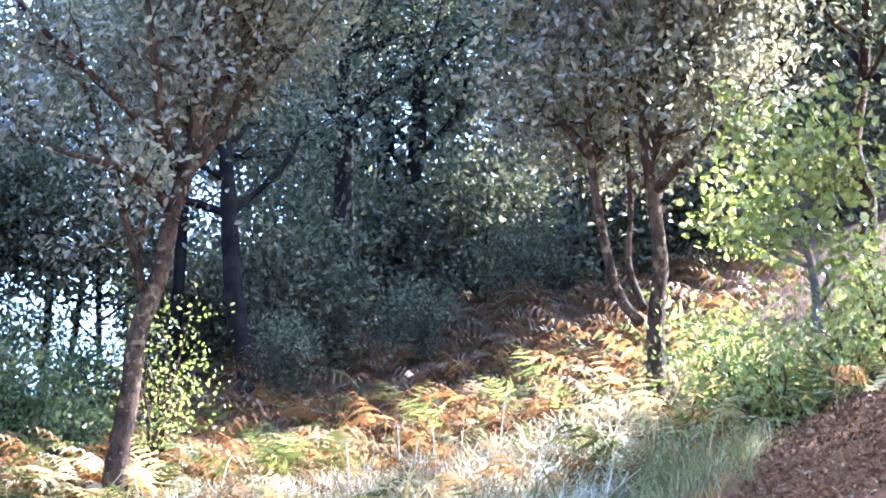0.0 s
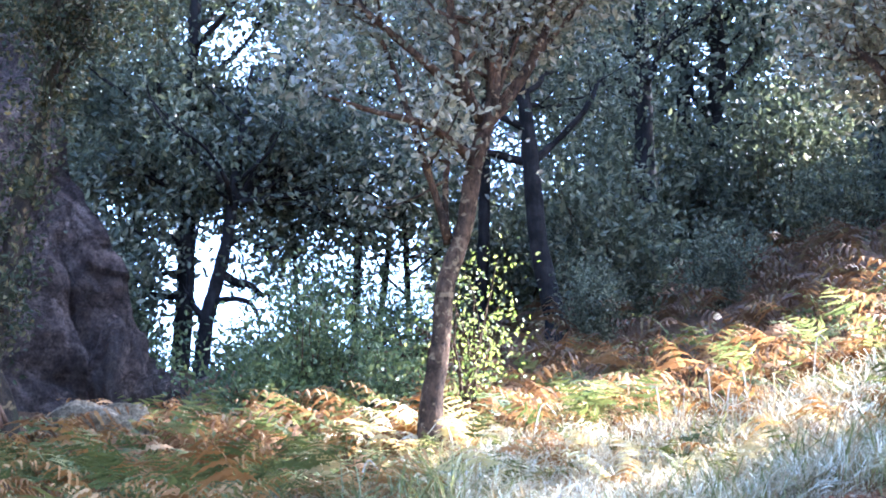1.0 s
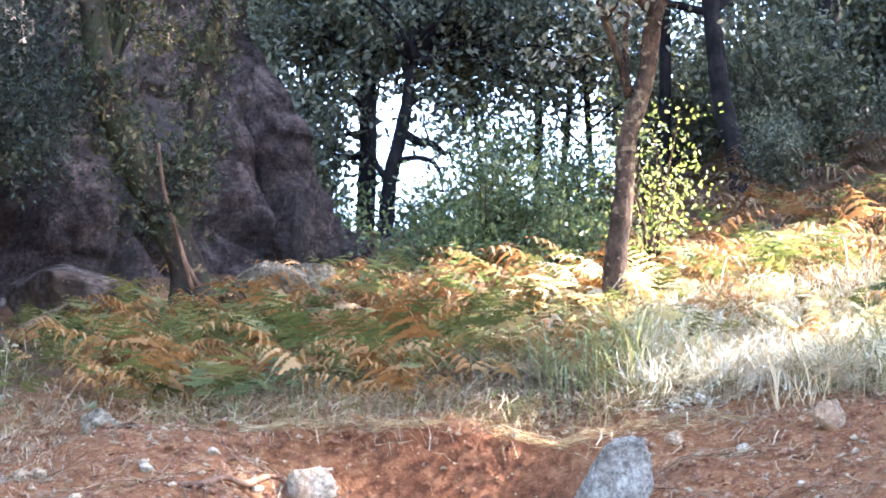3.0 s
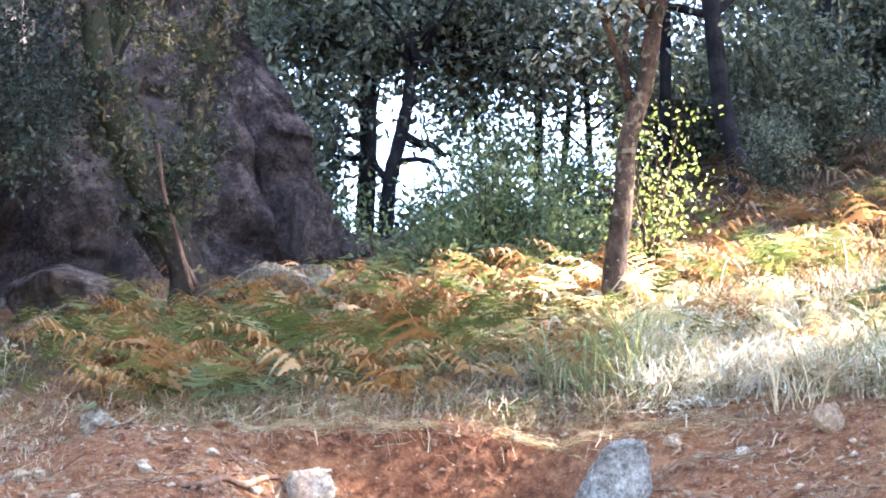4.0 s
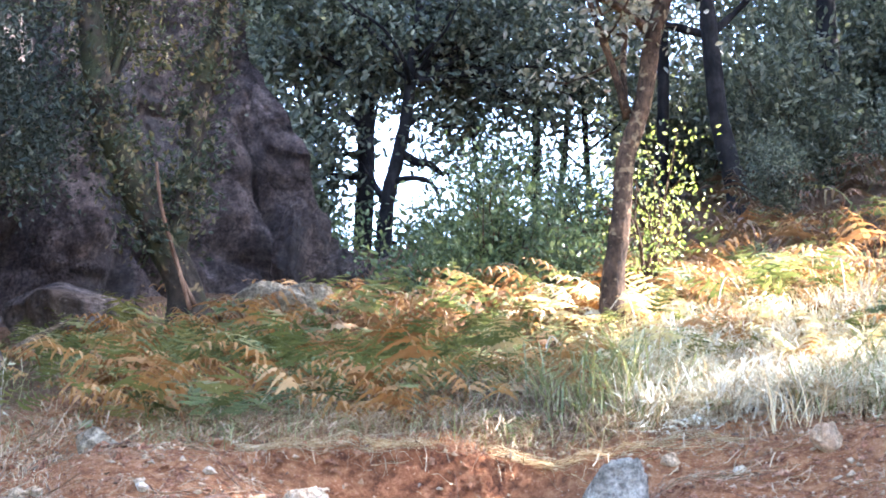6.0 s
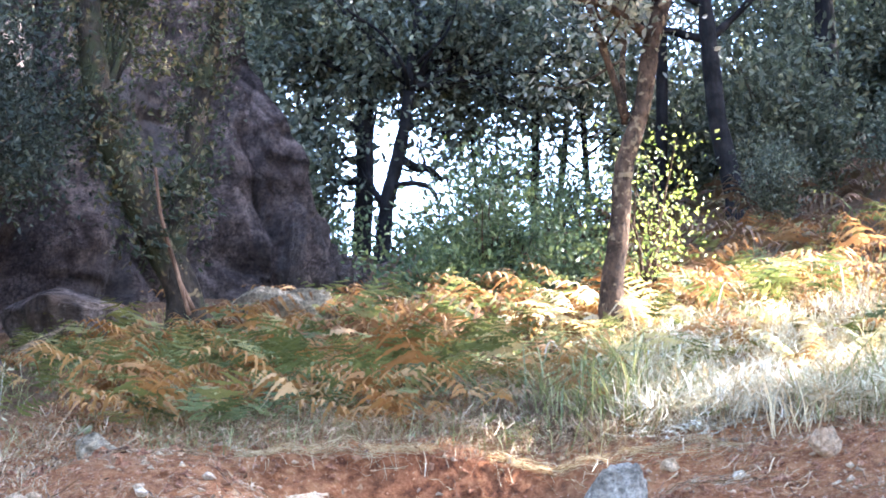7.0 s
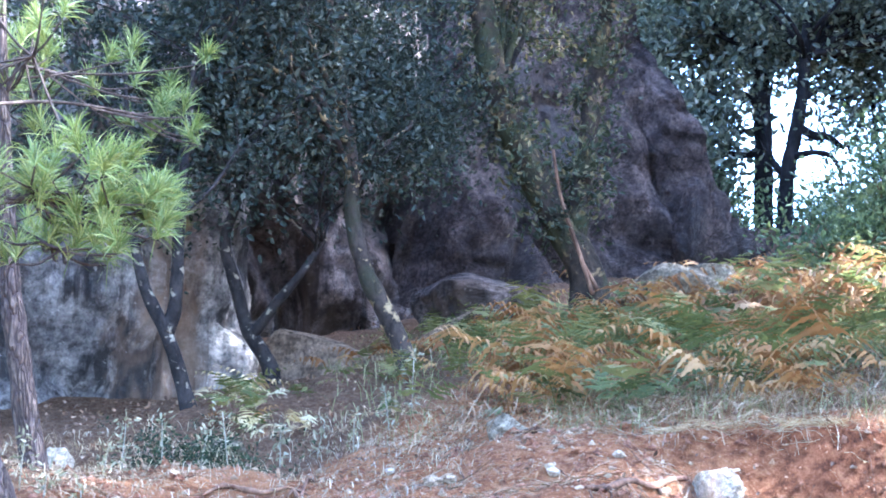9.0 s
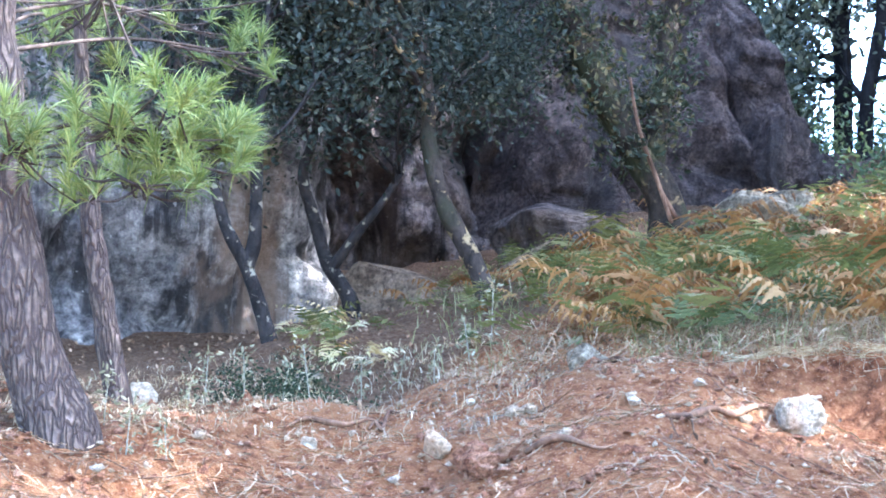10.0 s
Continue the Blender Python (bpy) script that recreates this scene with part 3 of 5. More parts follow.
    limb2 = ([P(-4.3, 19.0, d), P(-3.5, 19.9, d), P(-2.6, 20.4, d + 0.2), P(-1.4, 21.4, d + 0.3)], [0.04, 0.03, 0.02, 0.01])
    limb3 = ([P(-6.0, 20.4, d), P(-5.2, 21.6, d), P(-4.5, 22.6, d - 0.1), P(-4.0, 24.0, d)], [0.04, 0.03, 0.024, 0.01])
    limb4 = ([P(-6.1, 18.0, d), P(-7.2, 19.0, d - 0.3), P(-8.4, 19.9, d - 0.5), P(-9.6, 21.2, d - 0.4)], [0.035, 0.028, 0.02, 0.01])
    # the unseen upper limbs are added to shade the bank and ferns
    tree("holm_oak", [(s1, [0.1, 0.07, 0.06, 0.05, 0.046, 0.04, 0.036, 0.03, 0.012]), (s2, [0.038, 0.036, 0.033, 0.03, 0.024, 0.01]), (s3, [0.028, 0.024, 0.02, 0.016, 0.008])],
         M["oak_bark"], M["oak_leaf"], "holm oak with several sunlit stems from one foot", 12,
         limbs=7, limb_len=(0.7, 1.3), per=20, spread=0.12, size=0.062, from_part=0.55, twigs=8, own_limbs=[limb1, limb2, limb3, limb4] + high_limbs(-6.4, 28.5, d, 28, 2.7, 4, 1.0, (0.0, -0.15)) + spread_limbs(P(-6.6, 24.5, d), (-14.0, -3.0), (26.0, 32.0), d - 1.8, 15, 6) + spread_limbs(P(-5.6, 24.5, d), (-5.5, 2.0), (26.0, 31.5), d + 1.5, 9, 7), group="holm oaks on the slope")
    # its neighbour, just beside the view, is added to shade the mound and bank
    d = 12.6
    stem = trunk_line(d, (-19.0, 17.0), (-18.8, 21.0), (-19.2, 27.0), (-19.0, 34.0), (-18.6, 41.0), (-18.8, 46.0))
    tree("holm_oak", [(stem, [0.15, 0.12, 0.1, 0.09, 0.07, 0.05, 0.02])], M["oak_bark"], M["oak_leaf"], "unseen holm oak at the top of the bank, added for shade", 17,
         limbs=56, limb_len=(1.2, 2.2), per=30, spread=0.18, size=0.07, from_part=0.36, twigs=7, own_limbs=spread_limbs(P(-19.0, 24.0, d), (-28.0, -19.0), (19.5, 28.0), d + 1.2, 18, 10), group="holm oaks on the slope")
    # a smaller oak out of view, added to shade the mound
    d = 11.6
    stem = trunk_line(d, (-26.0, 17.0), (-25.6, 21.0), (-26.0, 27.0), (-26.2, 34.0))
    tree("holm_oak", [(stem, [0.09, 0.07, 0.06, 0.04, 0.015])], M["oak_bark"], M["oak_leaf"], "small unseen holm oak at the top of the bank, added for shade", 16,
         limbs=26, limb_len=(0.9, 1.8), per=28, spread=0.17, size=0.065, from_part=0.3, twigs=6, group="holm oaks on the slope")
    d = 15.2
    stem = trunk_line(d, (-12.0, 16.0), (-12.1, 17.6), (-11.8, 19.0), (-12.2, 21.0), (-12.6, 25.0))
    tree("holm_oak", [(stem, [0.08, 0.065, 0.06, 0.055, 0.045, 0.02])], M["oak_bark"], M["forest_leaf"], "brown oak trunk behind the young tree", 15,
         limbs=8, limb_len=(0.8, 1.5), per=20, spread=0.18, size=0.065, from_part=0.75, twigs=5, group="holm oaks on the slope")
    # a tall oak out of view, its crown added to shade ferns and bank
    d = 16.6
    stem = trunk_line(d, (-16.4, 18.0), (-16.2, 22.0), (-16.6, 27.0), (-16.2, 33.0), (-16.4, 38.0), (-16.2, 42.0))
    tree("holm_oak", [(stem, [0.17, 0.14, 0.12, 0.1, 0.08, 0.05, 0.02])], M["oak_bark"], M["oak_leaf"], "tall unseen holm oak above the clearing, added for shade", 18,
         limbs=40, limb_len=(1.6, 2.8), per=30, spread=0.2, size=0.075, from_part=0.55, twigs=7, own_limbs=spread_limbs(P(-16.3, 29.0, d), (-10.0, -1.0), (26.0, 31.5), d + 0.9, 26, 8) + spread_limbs(P(-16.3, 30.0, d), (-20.5, -11.0), (28.0, 34.0), d - 2.4, 24, 9), group="holm oaks on the slope")
    # young broadleaf with lime-green leaves
    d = 12.6
    base = ground_at(-10.4, d, -0.1)
    stem = [base, P(-10.5, 15.0, d), P(-10.3, 16.3, d), P(-10.1, 17.4, d), P(-9.9, 18.6, d)]
    tree("young_tree", [(stem, [0.03, 0.026, 0.02, 0.015, 0.008])], M["grey_bark"], M["lime_leaf"], "young broadleaf tree with backlit lime-green leaves", 13,
         limbs=17, limb_len=(0.4, 0.85), twig_len=(0.12, 0.32), per=5, spread=0.07, size=0.062, from_part=0.2, twigs=4, lift=0.0, wide=0.66, outward=1.0)
    # oak deeper in the wood, then two more
    for k, (az, dd, lean, r, el_top) in enumerate([(5.5, 21.0, 0.9, 0.115, 24.0), (2.8, 26.0, 0.1, 0.16, 22.0), (1.9, 31.0, -0.3, 0.14, 22.0), (7.6, 23.5, -0.2, 0.08, 20.0)]):
        e0 = math.degrees(math.atan2(ground_at(az, dd).z - EYE, dd))
        stem = trunk_line(dd, (az, e0 + 0.7), (az + lean * 0.45, e0 + 2.6), (az + lean * 0.7, e0 + 5.0), (az + lean, e0 + 8.0), (az + lean * 1.2, el_top))
        tree("holm_oak", [(stem, [r * 1.3, r, r * 0.9, r * 0.8, r * 0.5, r * 0.2])], M["oak_bark_shade"], M["forest_leaf"], "dark-trunked holm oak in the shade of the wood", 20 + k,
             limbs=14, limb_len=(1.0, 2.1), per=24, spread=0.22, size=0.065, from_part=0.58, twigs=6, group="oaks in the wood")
    # two trunks against the bright gap, with gnarled side limbs
    d = 24.0
    foot = ground_at(15.95, d, -0.2)
    stem = [foot, P(15.98, 11.6, d), P(15.94, 13.4, d), P(15.9, 15.2, d), P(15.95, 17.5, d), P(15.9, 21.0, d), P(15.8, 25.0, d)]
    limbs = [([P(15.95, 13.65, d), P(16.6, 13.62, d), P(17.2, 13.75, d), P(17.9, 14.1, d)], [0.05, 0.042, 0.034, 0.012]),
             ([P(15.95, 14.3, d), P(16.7, 14.2, d + 0.2), P(17.3, 13.95, d + 0.3), P(17.8, 13.7, d + 0.3)], [0.04, 0.03, 0.022, 0.01]),
             ([P(15.95, 14.9, d), P(16.5, 15.3, d), P(17.2, 15.3, d - 0.2), P(18.0, 15.7, d - 0.3)], [0.045, 0.034, 0.024, 0.01]),
             ([P(15.9, 15.6, d), P(15.2, 16.2, d), P(14.4, 16.5, d), P(13.6, 16.4, d)], [0.045, 0.034, 0.024, 0.01])]
    tree("holm_oak", [(stem, [0.15, 0.115, 0.108, 0.102, 0.09, 0.07, 0.02])], M["oak_bark_shade"], M["forest_leaf"], "straight dark oak trunk against the bright sky gap", 40,
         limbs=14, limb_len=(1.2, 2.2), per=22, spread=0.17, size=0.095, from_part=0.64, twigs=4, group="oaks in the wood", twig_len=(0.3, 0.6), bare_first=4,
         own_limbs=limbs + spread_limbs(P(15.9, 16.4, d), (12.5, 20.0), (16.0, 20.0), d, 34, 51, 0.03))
    d = 23.2
    foot = ground_at(15.4, d, -0.2)
    stem = [foot, P(15.4, 11.8, d), P(15.25, 13.2, d), P(14.95, 14.4, d), P(14.75, 15.5, d), P(14.6, 17.0, d), P(14.2, 20.0, d)]
    limbs = [([P(14.95, 14.3, d), P(14.5, 14.05, d), P(14.1, 14.0, d), P(13.7, 13.7, d), P(13.3, 13.9, d)], [0.06, 0.055, 0.045, 0.03, 0.012]),
             ([P(15.15, 13.5, d), P(14.6, 13.6, d - 0.2), P(14.1, 13.5, d - 0.3), P(13.85, 13.1, d - 0.3), P(13.8, 12.6, d - 0.3)], [0.045, 0.036, 0.03, 0.022, 0.01]),
             ([P(15.3, 12.9, d), P(15.75, 13.6, d), P(15.8, 14.6, d), P(15.6, 15.6, d)], [0.045, 0.036, 0.03, 0.012]),
             ([P(14.8, 15.0, d), P(14.3, 15.3, d), P(13.7, 15.0, d), P(13.2, 15.2, d)], [0.04, 0.03, 0.022, 0.01])]
    tree("holm_oak", [(stem, [0.12, 0.09, 0.085, 0.078, 0.07, 0.055, 0.02])], M["oak_bark_shade"], M["forest_leaf"], "leaning dark oak with gnarled side limbs against the sky gap", 41,
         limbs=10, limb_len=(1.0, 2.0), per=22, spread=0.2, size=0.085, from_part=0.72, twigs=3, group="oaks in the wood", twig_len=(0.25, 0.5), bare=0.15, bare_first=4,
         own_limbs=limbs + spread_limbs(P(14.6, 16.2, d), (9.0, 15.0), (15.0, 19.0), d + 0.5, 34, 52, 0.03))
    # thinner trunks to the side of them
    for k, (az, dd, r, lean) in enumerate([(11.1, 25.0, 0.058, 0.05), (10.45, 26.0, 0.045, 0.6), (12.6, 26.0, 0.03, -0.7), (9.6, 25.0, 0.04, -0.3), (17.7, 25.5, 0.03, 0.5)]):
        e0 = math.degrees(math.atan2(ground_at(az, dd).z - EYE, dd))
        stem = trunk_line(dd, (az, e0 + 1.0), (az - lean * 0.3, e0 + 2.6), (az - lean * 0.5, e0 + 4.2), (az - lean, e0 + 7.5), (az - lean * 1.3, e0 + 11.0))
        tree("holm_oak", [(stem, [r * 1.4, r, r * 0.95, r * 0.85, r * 0.6, r * 0.2])], M["oak_bark_shade"], M["forest_leaf"], "slim dark oak trunk against the bright sky gap", 42 + k,
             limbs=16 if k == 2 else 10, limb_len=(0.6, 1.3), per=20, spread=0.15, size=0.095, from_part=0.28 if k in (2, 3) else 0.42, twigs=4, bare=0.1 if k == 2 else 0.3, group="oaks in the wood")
    # ivy-clad oak before the rocks
    d = 15.0
    stem = trunk_line(d, (20.9, 10.3), (21.5, 11.6), (22.2, 12.9), (23.0, 14.6), (23.6, 16.6), (24.0, 20.0), (24.1, 24.0))
    s2 = [P(21.2, 10.6, d), P(21.1, 12.4, d), P(20.8, 14.0, d + 0.1), P(20.6, 16.0, d + 0.2), P(20.0, 18.5, d + 0.3), P(19.6, 21.0, d + 0.4)]
    rng = np.random.default_rng(5)
    extra = []
    for line, r in ((spline(stem[2:], [0.2] * 6)[0], 0.16), (spline(s2[1:], [0.2] * 5)[0], 0.12)):
        for p in line:
            for _ in range(4):
                a = rng.uniform(0, 6.28)
                extra.append(p + Vector((math.cos(a) * r, math.sin(a) * r, rng.uniform(-0.1, 0.1))))
    tree("ivy_clad_oak", [(stem, [0.19, 0.14, 0.125, 0.12, 0.11, 0.1, 0.08, 0.04]), (s2, [0.08, 0.08, 0.075, 0.07, 0.05, 0.03])], M["ivy_bark"], M["ivy_leaf"], "old oak wrapped in ivy before the rocks", 61,
         limbs=5, limb_len=(0.9, 1.6), per=22, spread=0.08, size=0.05, from_part=0.9, twigs=6, extra=extra,
         own_limbs=spread_limbs(P(23.3, 15.6, d), (22.0, 26.0), (17.6, 20.8), d, 7, 1) + spread_limbs(P(20.0, 18.5, d + 0.3), (16.6, 22.0), (19.2, 22.5), d, 8, 2))
    for k, marks in enumerate([((20.75, 9.9), (21.15, 11.2), (21.6, 12.6), (21.8, 13.9)), ((20.6, 10.0), (21.1, 11.0), (21.5, 12.2))]):
        pts = [P(az, el, d - 0.25 + 0.05 * k) for az, el in marks]
        v, f = tube(pts, [0.016, 0.015, 0.013, 0.009][: len(pts)], 7, 5)
        tagged(mesh_ob("climbing_vine", v, f, M["wood"], smooth=True), "woody climbing stem leaning on the ivy-clad oak", "vine")
    # lichen-spotted oaks before the crag
    d = 13.8
    stem = trunk_line(d, (26.0, 8.3), (26.6, 9.6), (27.1, 10.6), (27.45, 12.0), (27.5, 13.4), (27.7, 15.2), (28.2, 18.0), (28.6, 22.0))
    l1 = ([P(27.55, 14.2, d), P(28.2, 14.9, d), P(28.8, 16.0, d), P(29.2, 17.6, d)], [0.05, 0.04, 0.03, 0.015])
    tree("holm_oak", [(stem, [0.09, 0.068, 0.064, 0.06, 0.056, 0.052, 0.045, 0.035, 0.02])], M["mossy_bark"], M["shade_toned_leaf"], "crooked holm oak with ochre lichen on its trunk", 62,
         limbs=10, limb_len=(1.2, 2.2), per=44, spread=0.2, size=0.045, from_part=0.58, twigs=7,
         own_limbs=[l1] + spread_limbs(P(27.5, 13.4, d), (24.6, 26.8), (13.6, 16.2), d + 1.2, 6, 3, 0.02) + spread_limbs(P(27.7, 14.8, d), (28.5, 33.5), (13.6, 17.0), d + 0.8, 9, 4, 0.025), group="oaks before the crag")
    d = 13.0
    stem = trunk_line(d, (31.9, 6.6), (32.2, 7.8), (32.6, 8.9), (33.2, 10.1), (33.6, 12.0), (33.9, 16.0))
    s2 = [P(32.55, 8.8, d), P(32.35, 9.6, d), P(32.3, 11.0, d), P(32.2, 13.0, d), P(31.9, 17.0, d)]
    tree("holm_oak", [(stem, [0.075, 0.055, 0.05, 0.045, 0.04, 0.03, 0.012]), (s2, [0.05, 0.045, 0.04, 0.035, 0.012])], M["lichen_bark"], M["shade_toned_leaf"], "thin dark oak forking low, spotted with lichen", 63,
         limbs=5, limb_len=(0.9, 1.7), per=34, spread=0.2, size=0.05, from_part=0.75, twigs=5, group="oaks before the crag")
    d = 14.4
    stem = trunk_line(d, (29.7, 7.9), (30.3, 8.9), (30.7, 10.2), (31.0, 11.4), (30.6, 13.0), (30.4, 17.0))
    s2 = [P(30.2, 8.8, d), P(29.6, 9.6, d - 0.1), P(28.8, 10.6, d - 0.2), P(28.2, 11.5, d - 0.2)]
    tree("holm_oak", [(stem, [0.08, 0.058, 0.052, 0.046, 0.04, 0.03, 0.012]), (s2, [0.045, 0.035, 0.028, 0.02])], M["lichen_bark"], M["shade_toned_leaf"], "bent dark oak before the crag", 64,
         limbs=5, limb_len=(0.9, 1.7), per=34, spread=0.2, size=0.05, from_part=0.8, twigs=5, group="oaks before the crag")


near_trees()


# ---- pines ----
def needles(rng, shoots, length=0.15, per=70):
    """Bundles of long needles round each shoot (start, way)."""
    verts, faces = [], []
    for start, way in shoots:
        for _ in range(per):
            f = rng.uniform(0, 1)
            p = start + way * f
            n = (way.normalized() * rng.uniform(0.5, 1.3) + Vector(rng.normal(0, 0.55, 3))).normalized()
            side = n.cross(Vector(rng.normal(0, 1, 3))).normalized() * 0.0024
            ln = length * rng.uniform(0.7, 1.15)
            mid = p + n * ln * 0.55
            tip = p + n * ln - Vector((0, 0, ln * 0.14))
            k = len(verts)
            verts += [p - side, p + side, mid + side, mid - side, tip]
            faces += [(k, k + 1, k + 2, k + 3), (k + 3, k + 2, k + 4)]
    return verts, faces


def pine(d, marks, radii, label, boughs, seed, bark):
    rng = np.random.default_rng(seed)
    stem = trunk_line(d, *marks)
    base = stem[0]
    root = tagged(new("pine_tree"), label, "tree", "pines by the bank")
    root.location = base
    v, f = tube([p - base for p in stem], radii, 22, 10, 0.1, seed)
    mesh_ob("trunk", v, f, M[bark], root, smooth=True)
    for start, end, reach, count in boughs:
        mid = (start + end) / 2 + Vector((0, 0, 0.08))
        v, f = tube([p - base for p in (start, mid, end)], [0.013, 0.01, 0.006], 6, 5)
        bough = mesh_ob("bough", v, f, M["pine_twig"], root, smooth=True)
        shoots = []
        pieces = []
        for _ in range(count):
            o = Vector(rng.normal(0, 1, 3))
            o = Vector((o.x * reach[0], o.y * reach[1], o.z * reach[2]))
            p = end + o
            q = mid.lerp(end, rng.uniform(0.3, 1))
            pieces.append(tube([q - base, (p + q) / 2 - base - Vector((0, 0, 0.03)), p - base], [0.007, 0.006, 0.004], 4, 3))
            shoots.append((p - base, Vector((rng.normal(0, 0.35) + 0.25 * o.x / reach[0], rng.normal(0, 0.35), 0.8)).normalized() * rng.uniform(0.07, 0.15)))
        v, f = joined(pieces)
        tagged(mesh_ob("twig", v, f, M["pine_twig"], bough), kind="stuff")
        v, f = needles(rng, shoots)
        tagged(mesh_ob("needles", v, f, M["needle"], bough), kind="stuff")
    return root


pine(9.6, [(37.6, 4.2), (38.1, 5.6), (38.7, 7.6), (39.1, 9.8), (39.4, 12.5), (39.8, 17.0), (40.2, 24.0)], [0.2, 0.17, 0.155, 0.145, 0.14, 0.13, 0.11, 0.06],
     "mature pine with furrowed grey-brown bark on the bank edge",
     [(P(39.3, 11.9, 9.6), P(35.2, 12.5, 9.3), (0.17, 0.2, 0.1), 30), (P(39.3, 11.7, 9.6), P(33.7, 11.9, 9.4), (0.08, 0.15, 0.1), 14), (P(39.3, 11.6, 9.6), P(35.3, 10.9, 9.3), (0.14, 0.15, 0.05), 14),
      (P(39.4, 11.0, 9.6), P(38.9, 12.1, 9.0), (0.08, 0.15, 0.14), 12), (P(39.6, 15.0, 9.8), P(37.4, 15.3, 11.2), (0.3, 0.3, 0.12), 14), (P(39.6, 15.5, 9.8), P(34.6, 15.5, 11.4), (0.36, 0.3, 0.12), 13), (P(39.6, 14.5, 9.8), P(32.6, 14.6, 11.2), (0.1, 0.15, 0.06), 7)], 81, "pine_bark")
pine(10.6, [(35.95, 4.9), (36.25, 6.4), (36.55, 8.2), (36.85, 10.2), (37.1, 13.0), (37.4, 18.0)], [0.085, 0.07, 0.064, 0.06, 0.055, 0.045, 0.02],
     "young straight pine with thin grey trunk",
     [(P(37.0, 11.8, 10.6), P(37.6, 11.6, 10.8), (0.15, 0.2, 0.1), 8), (P(37.2, 15.0, 10.6), P(36.4, 16.2, 10.4), (0.3, 0.3, 0.2), 16)], 82, "pine_bark")


# ---- the wood behind ----
def forest():
    kinds = []
    for k in range(3):
        s = Vector((0, 0, 0))
        rng = np.random.default_rng(300 + k)
        stem = [Vector((0, 0, -0.3)), Vector((0.05, 0, 1.2)), Vector((rng.normal(0, 0.2), rng.normal(0, 0.2), 2.6)), Vector((rng.normal(0, 0.3), rng.normal(0, 0.3), 4.4)), Vector((rng.normal(0, 0.4), 0, 6.6)), Vector((0, 0, 8.0))]
        kinds.append(tree("holm_oak", [(stem, [0.15, 0.11, 0.1, 0.08, 0.06, 0.02])], M["oak_bark_shade"], M["forest_leaf"], "holm oak with dense dark crown in the wood", 310 + k,
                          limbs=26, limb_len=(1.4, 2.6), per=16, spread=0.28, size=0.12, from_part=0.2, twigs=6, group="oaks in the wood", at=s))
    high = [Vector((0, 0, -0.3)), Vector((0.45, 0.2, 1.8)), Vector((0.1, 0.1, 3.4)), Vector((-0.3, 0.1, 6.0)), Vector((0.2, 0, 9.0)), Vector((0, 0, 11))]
    tall = tree("holm_oak", [(high, [0.07, 0.045, 0.04, 0.04, 0.035, 0.015])], M["oak_bark_shade"], M["forest_leaf"], "tall holm oak with high crown in the wood", 330,
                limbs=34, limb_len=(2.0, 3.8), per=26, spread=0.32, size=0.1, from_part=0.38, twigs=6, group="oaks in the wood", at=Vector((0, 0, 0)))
    rng = np.random.default_rng(77)
    for n, (a, dd) in enumerate([(8.0, 31), (17.6, 33), (18.9, 29)]):
        m = pose(*ground_at(a, dd), 0, 0, 60 * n)
        if n:
            copy_thing(tall, m)
        else:
            tall.matrix_basis = m
    for n, (a, dd, s) in enumerate([(24.3, 24.8, 0.85), (28.6, 22.6, 0.8), (20.2, 26.0, 0.85), (32.5, 21.5, 0.8), (9.0, 28.5, 0.6)]):
        copy_thing(tall, pose(*ground_at(a, dd), 0, 0, 75 * n)).scale = (s, s, s)
    spots = []
    for az in np.arange(-17, 46, 3.6):
        for d in (21, 26, 32, 40, 50):
            a, dd = az + rng.uniform(-1.4, 1.4), d + rng.uniform(-2, 2)
            if 8.0 < a < 19.5 and dd < 60:  # the gap where the sky shows
                continue
            if a > 15 and dd < 26:  # the rocks stand here
                continue
            if a < -3 and dd < 23:  # the clearing
                continue
            if a < 8 and dd < (29 if a > -3 else 24):
                continue
            spots.append((a, dd))
    spots += [(20.0, 26.5), (22.5, 25.5), (25.5, 25), (28.5, 23.5), (32, 22.5), (35.5, 21.5), (39, 20), (42.5, 18)]
    spots += [(58, 12.0), (53, 16.0), (67, 11.0)]  # unseen oaks beside the track, added to keep skylight off the left
    spots += [(-13.5, 22), (-13.5, 25.5)]
    used = set()
    for n, (a, dd) in enumerate(spots):
        k = n % 3
        p = ground_at(a, dd)
        m = pose(*p, 0, 0, rng.uniform(0, 360)) @ Matrix.Scale(rng.uniform(0.85, 1.25), 4)
        if k in used:
            c = copy_thing(kinds[k], m)
            c.scale = m.to_scale()
        else:
            kinds[k].matrix_basis = m
            used.add(k)


forest()


